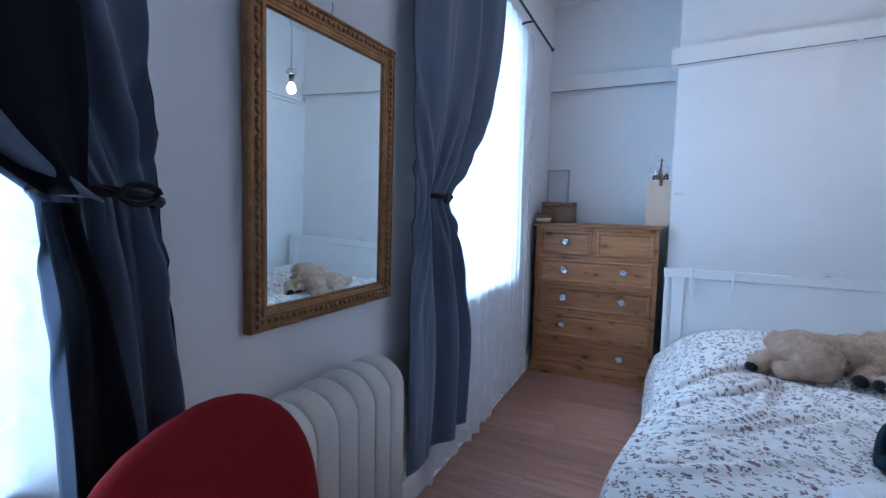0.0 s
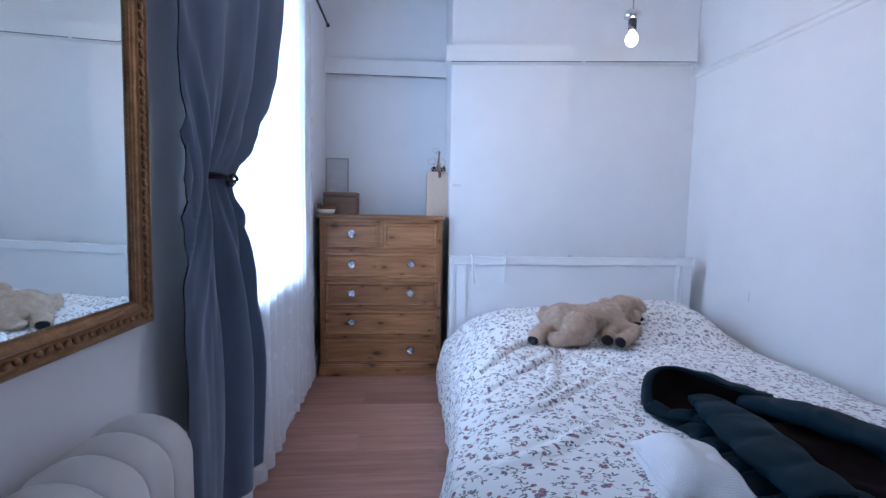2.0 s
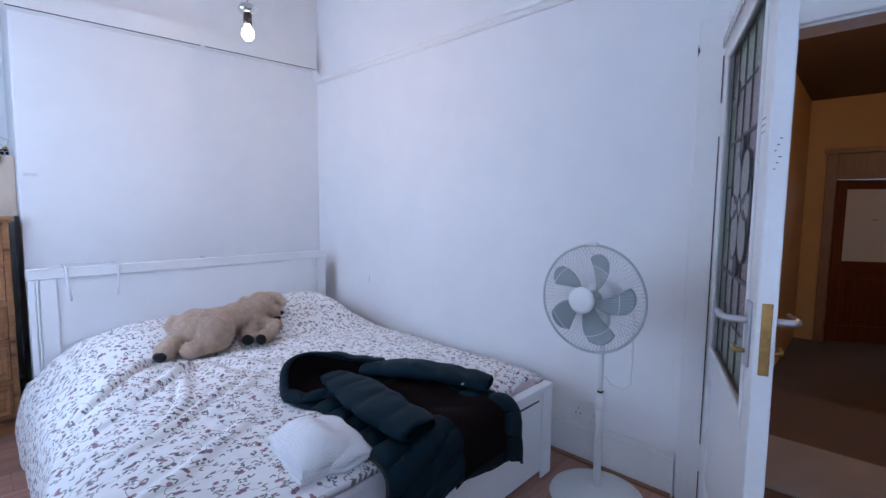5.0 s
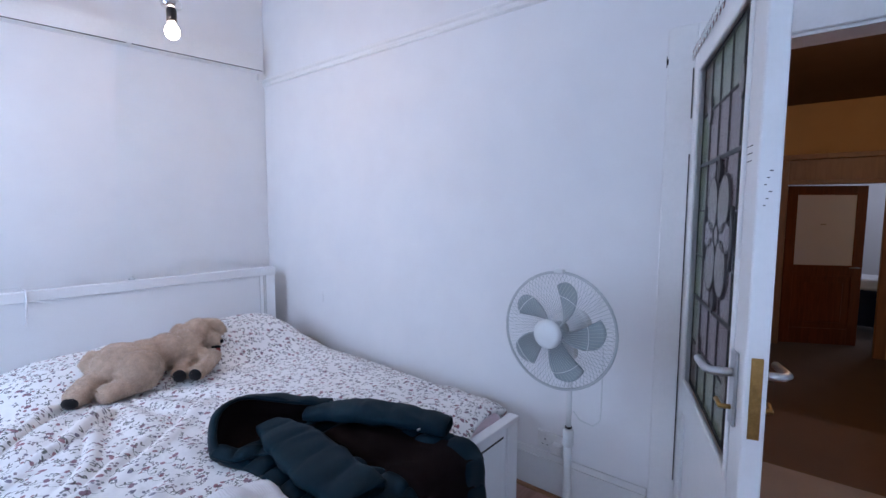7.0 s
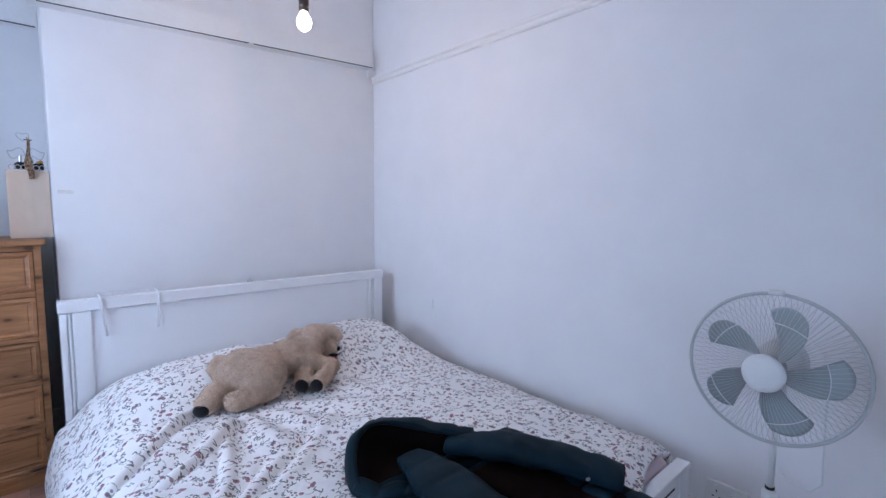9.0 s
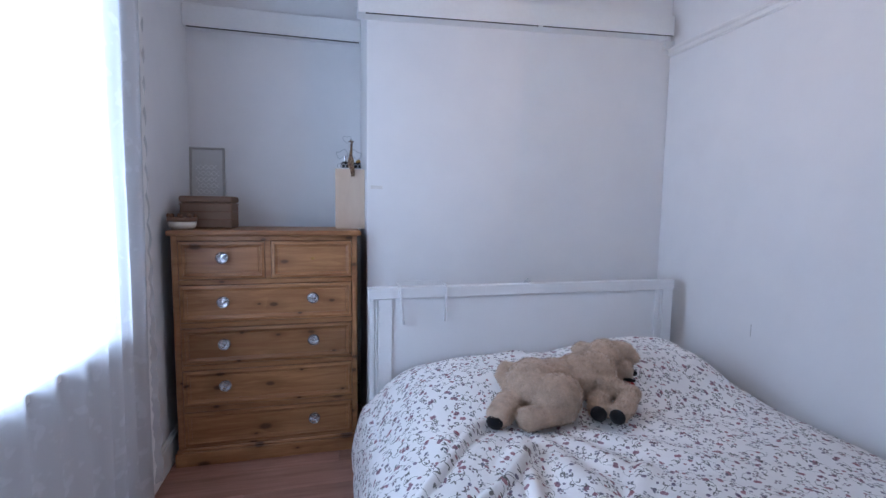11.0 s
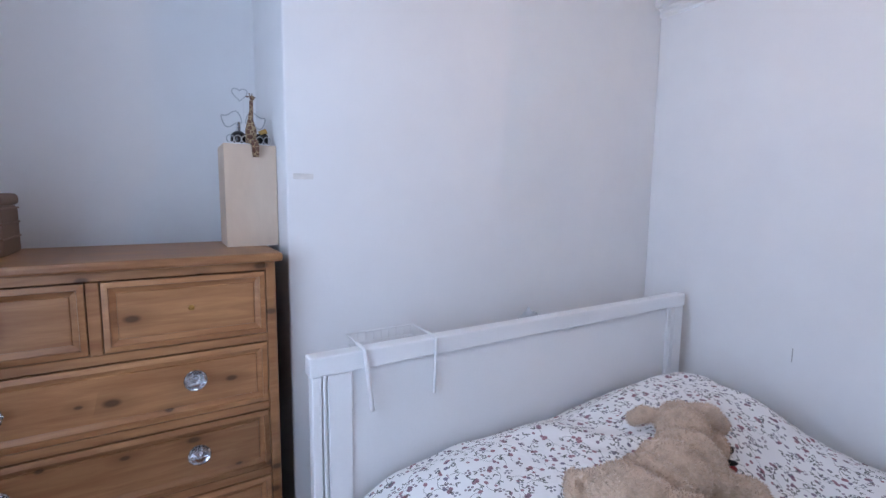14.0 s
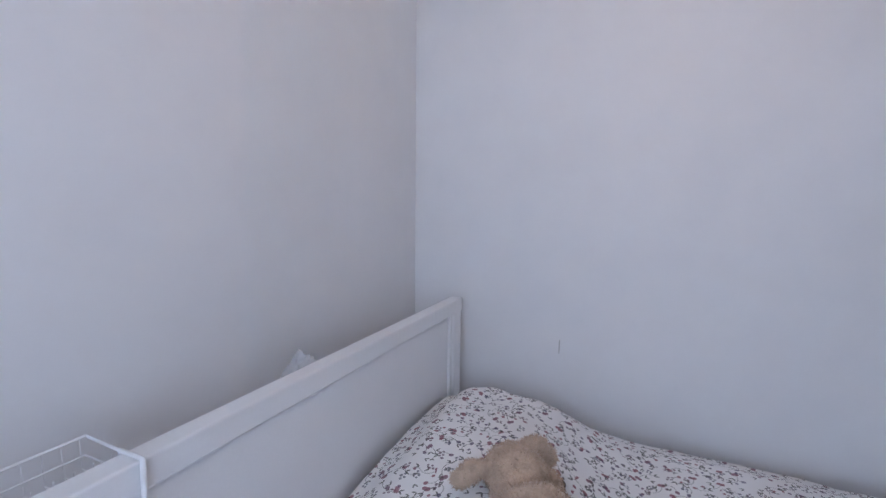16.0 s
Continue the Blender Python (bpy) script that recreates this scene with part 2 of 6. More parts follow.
BEDWHITE = plain("white_foil", (0.80, 0.81, 0.83), 0.38, vary=0.04, fine=140, relief=0.03)
RADWHITE = plain("radiator_enamel", (0.66, 0.63, 0.59), 0.30, vary=0.06, fine=40, relief=0.06)
FANWHITE = plain("white_plastic", (0.74, 0.76, 0.76), 0.35, vary=0.04, relief=0.02)
WIREGREY = plain("grey_wire", (0.50, 0.53, 0.54), 0.4, vary=0.03, relief=0)
FANBLADE = plain("grey_plastic", (0.32, 0.37, 0.385), 0.40, vary=0.06, relief=0.02)
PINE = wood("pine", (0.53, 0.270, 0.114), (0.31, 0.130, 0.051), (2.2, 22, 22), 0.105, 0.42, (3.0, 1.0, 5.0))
# pine darkened in colour for the shade along the chest's sides
PINESHADED = wood("pine_side_shaded", (0.14, 0.06, 0.025), (0.08, 0.03, 0.014), (22, 22, 2.2), 0.0, 0.5)
PLY = wood("birch_plywood", (0.70, 0.56, 0.44), (0.60, 0.46, 0.35), (5, 5, 2.0), 0.0, 0.6, None, 0.04)
FLOORWOOD = wood("laminate", (0.56, 0.315, 0.245), (0.33, 0.165, 0.120), (1.3, 18, 18), 0.0, 0.38, (9.0, 4.0, 2.0), 0.03)
QUADRANT = wood("oak_trim", (0.36, 0.19, 0.09), (0.22, 0.10, 0.05), (20, 2, 20))
DOORWOOD = wood("stained_door", (0.20, 0.055, 0.020), (0.10, 0.026, 0.010), (20, 20, 1.6), 0.0, 0.35)
HALLFRAME = wood("varnished_frame", (0.34, 0.20, 0.09), (0.24, 0.13, 0.06), (16, 16, 2.0), 0.0, 0.4)
DARKGAP = plain("dark_joint", (0.06, 0.056, 0.056), 0.9, relief=0)
GILT = plain("antique_gilt", (0.29, 0.150, 0.062), 0.36, 0.70, 0.45, 30, 160, 0.25)
GILTDARK = plain("gilt_shadow", (0.16, 0.085, 0.03), 0.5, 0.5, 0.4, 30, 160, 0.2)
CHROME = plain("chrome", (0.72, 0.72, 0.72), 0.18, 1.0, 0.05, relief=0)
STEEL = plain("brushed_steel", (0.55, 0.56, 0.58), 0.32, 1.0, 0.08, relief=0)
BRASS = plain("worn_brass", (0.42, 0.25, 0.08), 0.34, 0.9, 0.35, 40, 200, 0.1)
BLACK = plain("black_plastic", (0.015, 0.015, 0.017), 0.4, vary=0.2, relief=0.02)
IRON = plain("black_iron", (0.02, 0.02, 0.022), 0.5, 0.3, relief=0.05)
CURTAIN = fabric("slate_blue_cloth", (0.118, 0.150, 0.218), 0.10, 900, 0.85, 0.25, 0.15)
LINING = fabric("dark_lining", (0.010, 0.012, 0.018), 0.15, 900, 0.9, 0.03, 0.15, 4, 0.08)
TIE = fabric("black_cord", (0.012, 0.012, 0.016), 0.3, 400)
RED = fabric("red_upholstery", (0.20, 0.007, 0.010), 0.12, 500, 0.95, 0.0, 0.3)
COAT = fabric("dark_teal_nylon", (0.0040, 0.0175, 0.0275), 0.2, 300, 0.60, 0.0, 0.15, 9, 0.10)
COATIN = fabric("brown_black_lining", (0.008, 0.0048, 0.005), 0.25, 300, 0.8, 0.0, 0.15, 4, 0.05)
MUSLIN = fabric("white_muslin", (0.84, 0.84, 0.86), 0.05, 240, 0.95, 0.1, 0.7, 14)
mv = coords(MUSLIN, "Object")
waves = []
for ax in ("X", "Y"):
    wv = MUSLIN.node_tree.nodes.new("ShaderNodeTexWave")
    wv.bands_direction = ax
    wv.inputs["Scale"].default_value, wv.inputs["Distortion"].default_value, wv.inputs["Detail"].default_value = 45, 1.5, 2
    link(MUSLIN, mv, wv.inputs["Vector"])
    waves.append(wv.outputs["Fac"])
bump(MUSLIN, calc(MUSLIN, "ADD", waves[0], waves[1]), 0.35, 0.004)
SHEET = fabric("pale_pink_sheet", (0.70, 0.55, 0.58), 0.06, 500)
FUR = fabric("beige_plush", (0.53, 0.395, 0.295), 0.20, 140, 0.95, 0.35, 0.6, 30)
FURDARK = fabric("black_plush", (0.012, 0.012, 0.015), 0.3, 300)
TONGUE = fabric("red_felt", (0.30, 0.03, 0.03), 0.2)
LABELWHITE = fabric("white_tag", (0.8, 0.8, 0.8), 0.03)
FLORAL = floral("floral_cotton")
NET = sheer("white_net")
NETSPRIG = sheer("sprigged_net", 26, 0.06, 0.26)
PANE = glass("window_glass")
KNOBGLASS = glass("cut_glass", (0.96, 0.97, 1.0), 0.02, 1.5)
MIRROR = plain("mirror_silver", (0.76, 0.84, 0.85), 0.0, 1.0, 0.0, relief=0)
MIRROR.node_tree.nodes["Principled BSDF"].inputs["Roughness"].default_value = 0.015
for lk in list(MIRROR.node_tree.links):
    if lk.to_socket.name == "Roughness":
        MIRROR.node_tree.links.remove(lk)
LEAD = plain("lead_came", (0.035, 0.035, 0.04), 0.5, 0.4, relief=0.05)
BULB = glow("lit_bulb", (1.0, 0.80, 0.60), 30)
CARD = plain("brown_card", (0.20, 0.125, 0.085), 0.75, vary=0.12, fine=90, relief=0.1)
GREYFRAME = plain("grey_wood_frame", (0.42, 0.41, 0.40), 0.6)
LINEN = plain("grey_linen_print", (0.60, 0.60, 0.60), 0.8, vary=0.05, fine=200)
CERAMIC = plain("cream_ceramic", (0.72, 0.66, 0.58), 0.25)
RIMWOOD = plain("brown_rim", (0.17, 0.08, 0.04), 0.5)
GOLD = plain("gold_cap", (0.65, 0.42, 0.14), 0.2, 1.0, relief=0)
DARKGLASS = plain("dark_bottle", (0.012, 0.010, 0.014), 0.08, relief=0)
WIREWHITE = plain("white_wire", (0.78, 0.78, 0.80), 0.4, relief=0)
GIRAFFE, gn, gp = base_mat("giraffe_wood")
gv = gn.new("ShaderNodeTexVoronoi")
gv.feature = "DISTANCE_TO_EDGE"
gv.inputs["Scale"].default_value = 75
link(GIRAFFE, coords(GIRAFFE), gv.inputs["Vector"])
link(GIRAFFE, ramp(GIRAFFE, gv.outputs["Distance"], (0.05, (0.42, 0.30, 0.17)), (0.11, (0.13, 0.052, 0.028))), gp.inputs["Base Color"])
gp.inputs["Roughness"].default_value = 0.5
YELLOW = plain("yellow_plastic", (0.62, 0.66, 0.03), 0.4)
SOCKET = plain("white_socket", (0.78, 0.78, 0.78), 0.3, relief=0)
POSTER = plain("white_paper", (0.72, 0.74, 0.78), 0.7, vary=0.03)
TAPE = plain("cream_tape", (0.73, 0.71, 0.69), 0.6, vary=0.15, coarse=40)
NAVY = fabric("navy_cloth", (0.01, 0.014, 0.03), 0.2)
STAIN_GREEN = cathedral("green_cathedral_glass", (0.19, 0.25, 0.16))
STAIN_PINK = cathedral("mauve_cathedral_glass", (0.21, 0.145, 0.165))
STAIN_CLEAR = cathedral("amber_cathedral_glass", (0.18, 0.145, 0.12))
INK = plain("black_ink", (0.02, 0.02, 0.03), 0.8, relief=0)

# ---------- mesh helpers ----------


def box(bm, x0, x1, y0, y1, z0, z1, bevel=0.0, seg=1):
    r = bmesh.ops.create_cube(bm, size=1, matrix=Matrix.LocRotScale(((x0 + x1) / 2, (y0 + y1) / 2, (z0 + z1) / 2), None, (abs(x1 - x0), abs(y1 - y0), abs(z1 - z0))))
    if bevel:
        edges = {e for v in r["verts"] for e in v.link_edges}
        bmesh.ops.bevel(bm, geom=list(edges), offset=bevel, segments=seg, affect="EDGES", profile=0.5)


def one_box(x0, x1, y0, y1, z0, z1, bevel=0.0, seg=1):
    bm = bmesh.new()
    box(bm, x0, x1, y0, y1, z0, z1, bevel, seg)
    return bm


def tube(bm, pts, r, seg=8, closed=False, caps=True):
    """A round rod along a line of points; r is a number or one for each point."""
    pts = [Vector(p) for p in pts]
    n = len(pts)
    rad = r if isinstance(r, (list, tuple)) else [r] * n
    rings, up = [], None
    for i, p in enumerate(pts):
        a = pts[(i - 1) % n] if (closed or i) else p
        b = pts[(i + 1) % n] if (closed or i < n - 1) else p
        d = (b - a).normalized()
        if up is None:
            up = d.orthogonal().normalized()
        up = (up - d * up.dot(d))
        up = up.normalized() if up.length > 1e-6 else d.orthogonal().normalized()
        side = d.cross(up)
        rings.append([bm.verts.new(p + (up * math.cos(2 * math.pi * k / seg) + side * math.sin(2 * math.pi * k / seg)) * rad[i]) for k in range(seg)])
    for i in range(n if closed else n - 1):
        a, b = rings[i], rings[(i + 1) % n]
        for k in range(seg):
            bm.faces.new((a[k], a[(k + 1) % seg], b[(k + 1) % seg], b[k]))
    if caps and not closed:
        bm.faces.new(rings[0][::-1]), bm.faces.new(rings[-1])


def rod(pts, r, seg=8, closed=False):
    bm = bmesh.new()
    tube(bm, pts, r, seg, closed)
    return bm


def lathe(bm, profile, seg=24, m=None):
    """Turn (radius, height) pairs about z, then place by m."""
    m = m or Matrix.Identity(4)
    rings = []
    for r, z in profile:
        if r < 1e-5:
            rings.append([bm.verts.new(m @ Vector((0, 0, z)))])
        else:
            rings.append([bm.verts.new(m @ Vector((r * math.cos(2 * math.pi * k / seg), r * math.sin(2 * math.pi * k / seg), z))) for k in range(seg)])
    for a, b in zip(rings, rings[1:]):
        for k in range(seg):
            q = (k + 1) % seg
            if len(a) == 1 and len(b) == 1:
                continue
            if len(a) == 1:
                bm.faces.new((a[0], b[q], b[k]))
            elif len(b) == 1:
                bm.faces.new((a[k], a[q], b[0]))
            else:
                bm.faces.new((a[k], a[q], b[q], b[k]))


def turned(profile, seg=24, m=None):
    bm = bmesh.new()
    lathe(bm, profile, seg, m)
    return bm


def sheet(fn, nu, nv, uv=None, closed_u=False):
    """A grid surface: fn(u, v) with u, v from 0 to 1. uv(u, v) lays out its print in metres."""
    bm = bmesh.new()
    rows = [[bm.verts.new(fn(i / nu, j / nv)) for i in range(nu + (0 if closed_u else 1))] for j in range(nv + 1)]
    lay = bm.loops.layers.uv.new("UVMap") if uv else None
    for j in range(nv):
        for i in range(nu):
            k = (i + 1) % len(rows[j]) if closed_u else i + 1
            f = bm.faces.new((rows[j][i], rows[j][k], rows[j + 1][k], rows[j + 1][i]))
            f.smooth = True
            if lay:
                for lp, (a, b) in zip(f.loops, ((i, j), (i + 1, j), (i + 1, j + 1), (i, j + 1))):
                    lp[lay].uv = uv(a / nu, b / nv)
    return bm


def ball(bm, c, r, m=None, sub=3):
    mm = (m or Matrix.Identity(4))
    bmesh.ops.create_icosphere(bm, subdivisions=sub, radius=1, matrix=Matrix.Translation(c) @ mm @ Matrix.Diagonal((*r, 1)))


def part(name, bm, material, parent=None, label="", smooth=False, thick=0.0, rim=0.0):
    mesh = bpy.data.meshes.new(name)
    bmesh.ops.recalc_face_normals(bm, faces=bm.faces[:]) if not thick else None
    if smooth:
        for f in bm.faces:
            f.smooth = True
    bm.to_mesh(mesh)
    bm.free()
    ob = new(name, mesh)
    for mt in (material if isinstance(material, (list, tuple)) else [material]):
        mesh.materials.append(mt)
    if thick:
        s = ob.modifiers.new("thickness", "SOLIDIFY")
        s.thickness, s.offset = thick, 0
        if isinstance(material, (list, tuple)) and len(material) > 1:
            s.material_offset, s.material_offset_rim = 1, 0
    if parent:
        ob.parent = parent
        if label:
            ob["label"] = label
    return ob


def thing(name, m, label, category, group=""):
    ob = new(name)
    ob.empty_display_size = 0.1
    ob.matrix_world = m
    return tagged(ob, label, category, group)


def structure(name, bm, material, label, category="", smooth=False):
    return tagged(part(name, bm, material, None, "", smooth), label, category, "", "structure")


def smoothstep(a, b, x):
    t = max(0.0, min(1.0, (x - a) / (b - a)))
    return t * t * (3 - 2 * t)


def nz(x, y, z=0.0, s=1.0):
    return noise.noise(Vector((x * s, y * s, z * s)))


# ---------- the room's shell ----------
WX, EX, NY, CY, SY, TOP = -1.08, 1.78, 3.74, 3.24, -1.75, 3.05
DY0, DY1, DTOP = -0.62, 0.278, 1.93          # doorway in the east wall
W1, W2, SILL, HEAD = (-1.33, 0.0), (1.45, 2.69), 0.82, 2.46

bm = bmesh.new()
ys = [SY - 0.15, W1[0], W1[1], W2[0], W2[1], NY + 0.15]
for i in range(5):
    if i in (1, 3):
        box(bm, WX - 0.30, WX, ys[i], ys[i + 1], 0, SILL)
        box(bm, WX - 0.30, WX, ys[i], ys[i + 1], HEAD, TOP)
    else:
        box(bm, WX - 0.30, WX, ys[i], ys[i + 1], 0, TOP)
structure("wall_west", bm, WALL, "white painted plaster wall with two tall windows", "wall")

bm = bmesh.new()
box(bm, EX, EX + 0.13, SY - 0.15, DY0, 0, TOP)
box(bm, EX, EX + 0.13, DY0, DY1, DTOP, TOP)
box(bm, EX, EX + 0.13, DY1, NY + 0.15, 0, TOP)
structure("wall_east", bm, WALL, "white painted plaster wall with a doorway", "wall")
structure("wall_north", one_box(WX, EX, NY, NY + 0.15, 0, TOP), WALL, "white painted alcove wall behind the chest", "wall")
structure("wall_south", one_box(WX, EX, SY - 0.15, SY, 0, TOP), WALL, "plain white painted wall", "wall")
structure("chimney_breast", one_box(-0.088, EX, CY, NY, 0, TOP, 0.006, 2), WALL, "white painted chimney breast behind the bed", "wall")
structure("ceiling", one_box(WX - 0.3, EX + 0.13, SY - 0.15, NY + 0.15, TOP, TOP + 0.12), CEIL, "white painted ceiling", "ceiling")
floor = structure("floor", one_box(WX, EX + 0.06, SY, NY, -0.10, -0.012), DARKGAP, "reddish brown laminate plank floor", "floor")

# picture rails and boxing


def sloped_box(bm, x0, x1, y0, y1, za, zb, h):
    """A box whose underside runs from za at x0 to zb at x1."""
    v = [bm.verts.new((x, y, z + k)) for k in (0, h) for y in (y0, y1) for x, z in ((x0, za), (x1, zb))]
    for f in ((0, 1, 3, 2), (4, 6, 7, 5), (0, 4, 5, 1), (2, 3, 7, 6), (0, 2, 6, 4), (1, 5, 7, 3)):
        bm.faces.new([v[i] for i in f])


def rail_z(x):
    return 2.285 + 0.039 * (x + 0.135)


bm = bmesh.new()
sloped_box(bm, -0.135, 1.72, CY - 0.095, CY, rail_z(-0.135), rail_z(1.72), 0.112)
sloped_box(bm, 1.72, EX, CY - 0.03, CY, 2.305, 2.307, 0.045)
structure("boxing", bm, GLOSS, "white boxed-in picture rail across the chimney breast", "trim")
bm = bmesh.new()
for x0, x1 in ((-0.10, 0.845), (0.875, 1.715)):
    sloped_box(bm, x0, x1, CY - 0.093, CY - 0.085, rail_z(x0) - 0.003, rail_z(x1) - 0.003, 0.003)
structure("boxing_gap", bm, DARKGAP, "dark slit under the boxed-in rail", "trim")
structure("alcove_rail", one_box(WX, -0.088, NY - 0.07, NY, 2.315, 2.44, 0.004), GLOSS, "white boxed-in picture rail in the alcove", "trim")
structure("alcove_rail_gap", one_box(WX + 0.02, -0.10, NY - 0.068, NY - 0.060, 2.311, 2.315), DARKGAP, "dark slit under the alcove rail", "trim")


def rail_profile(length, name, m, label):
    prof = [(0.0, 0.0), (0.012, 0.0), (0.018, 0.008), (0.014, 0.018), (0.014, 0.030), (0.024, 0.036), (0.026, 0.046), (0.016, 0.054), (0.0, 0.056)]
    bm = bmesh.new()
    a = [bm.verts.new(m @ Vector((0, d, z))) for d, z in prof]
    b = [bm.verts.new(m @ Vector((length, d, z))) for d, z in prof]
    for i in range(len(prof) - 1):
        bm.faces.new((a[i], a[i + 1], b[i + 1], b[i]))
    bm.faces.new(a), bm.faces.new(b[::-1])
    return structure(name, bm, GLOSS, label, "trim")


rail_profile(CY - 0.0 - SY, "picture_rail", pose(EX, SY, 2.265, 0, 0, 90), "white moulded wooden picture rail on the east wall")


def skirting(name, x0, x1, y0, y1, h=0.17):
    bm = bmesh.new()
    box(bm, x0, x1, y0, y1, 0, h - 0.03, 0.002)
    inset = 0.006
    box(bm, x0 + (inset if x1 - x0 < 0.05 else 0), x1 - (inset if x1 - x0 < 0.05 else 0), y0 + (inset if y1 - y0 < 0.05 else 0), y1 - (inset if y1 - y0 < 0.05 else 0), h - 0.03, h, 0.002)
    return structure(name, bm, GLOSS, "white gloss painted skirting board", "baseboard")


skirting("baseboard", EX - 0.022, EX, DY1 + 0.095, CY, 0.20)
skirting("baseboard", -0.088, EX - 0.022, CY - 0.022, CY, 0.18)
skirting("baseboard", WX, WX + 0.02, W1[0], NY - 0.02, 0.16)
skirting("baseboard", WX, -0.088, NY - 0.02, NY, 0.16)
skirting("baseboard", EX - 0.022, EX, SY, DY0 - 0.095, 0.20)
structure("quadrant_trim", rod([(EX - 0.030, DY1 + 0.10, 0.008), (EX - 0.030, CY - 0.03, 0.008)], 0.011, 8), QUADRANT, "brown quadrant beading along the skirting", "trim")

# door lining and architrave
bm = bmesh.new()
for y0, y1 in ((DY0 - 0.09, DY0 + 0.012), (DY1 - 0.012, DY1 + 0.09)):
    box(bm, EX - 0.018, EX, y0, y1, 0, DTOP + 0.09, 0.004)
    box(bm, EX + 0.13, EX + 0.148, y0, y1, 0, DTOP + 0.09, 0.004)
box(bm, EX - 0.018, EX, DY0 + 0.012, DY1 - 0.012, DTOP - 0.012, DTOP + 0.09, 0.004)
box(bm, EX + 0.13, EX + 0.148, DY0 + 0.012, DY1 - 0.012, DTOP - 0.012, DTOP + 0.09, 0.004)
box(bm, EX, EX + 0.13, DY0, DY0 + 0.022, 0, DTOP - 0.022)
box(bm, EX, EX + 0.13, DY1 - 0.022, DY1, 0, DTOP - 0.022)
box(bm, EX, EX + 0.13, DY0, DY1, DTOP - 0.022, DTOP)
df = structure("door_frame", bm, GLOSS, "white gloss painted door lining and architrave", "door frame")
for z0, z1 in ((0.02, 0.16), (0.28, 1.55), (1.68, 1.86)):
    part("hinge_gap", one_box(EX - 0.0205, EX - 0.018, DY1 - 0.003, DY1 + 0.001, z0, z1), DARKGAP, df, "dark gap along the hinge edge")


# ---------- windows ----------
def window(name, y0, y1):
    w = tagged(thing(name, pose(WX - 0.22, (y0 + y1) / 2, SILL), "white framed sash window behind net curtain", "window"), kind="structure")
    h, half = HEAD - SILL, (y1 - y0) / 2
    bm = bmesh.new()
    for a, b, c, d in ((-half, -half + 0.06, 0, h), (half - 0.06, half, 0, h), (-half + 0.06, half - 0.06, 0, 0.07), (-half + 0.06, half - 0.06, h - 0.06, h)):
        box(bm, -0.04, 0.04, a, b, c, d, 0.004)
    box(bm, -0.03, 0.03, -0.03, 0.03, 0.07, h - 0.06, 0.004)
    box(bm, -0.03, 0.03, -half + 0.06, -0.03, h * 0.66, h * 0.66 + 0.05, 0.004)
    box(bm, -0.03, 0.03, 0.03, half - 0.06, h * 0.66, h * 0.66 + 0.05, 0.004)
    part("window_frame", bm, GLOSS, w)
    for a, b in ((-half + 0.06, -0.03), (0.03, half - 0.06)):
        for c, d in ((0.07, h * 0.66), (h * 0.66 + 0.05, h - 0.06)):
            g = part("pane", one_box(-0.003, 0.003, a, b, c, d), PANE, w)
            g.visible_shadow = False
    part("window_sill", one_box(0.04, 0.255, -half - 0.03, half + 0.03, -0.03, 0.004, 0.008, 2), GLOSS, w)


window("window_1", *W1)
window("window_2", *W2)


def net_curtain(y0, y1, label, cloth=NET):
    folds = int((y1 - y0) / 0.125)

    def at(u, v):
        y = y0 + (y1 - y0) * u
        z = 2.50 - v * (2.50 - 0.06 - 0.05 * nz(u * 9, 3.1, y0))
        a = 0.008 + 0.008 * v
        x = WX + 0.055 + a * math.sin(2 * math.pi * folds * u + 2.2 * nz(u * 5, v * 1.5, 2 + y0)) + 0.02 * nz(u * 4, v * 2, 7)
        if u > 0.975:
            y += 0.030 * abs(math.sin(v * 60))
        if v > 0.97:
            x += 0.03 * nz(u * 20, 0, 1)
        return (x, y, z)

    bm = sheet(at, folds * 14, 130)
    ob = tagged(part("net_curtain", bm, cloth, None, "", True), label, "net curtain")

    def edging(u, v):
        x, y, z = at(0.97, v)
        return (x + 0.004, y + 0.012 + u * (0.016 + 0.026 * abs(math.sin(v * 66))), z)

    part("scalloped_edging", sheet(edging, 5, 330), LABELWHITE, ob, "white scalloped lace edging", True)
    return ob


net_curtain(W2[0] - 0.12, W2[1] + 0.22, "sheer white net curtain with a scalloped edge")
net_curtain(W1[0] - 0.1, W1[1] + 0.08, "sheer white patterned net curtain at the window", NETSPRIG)


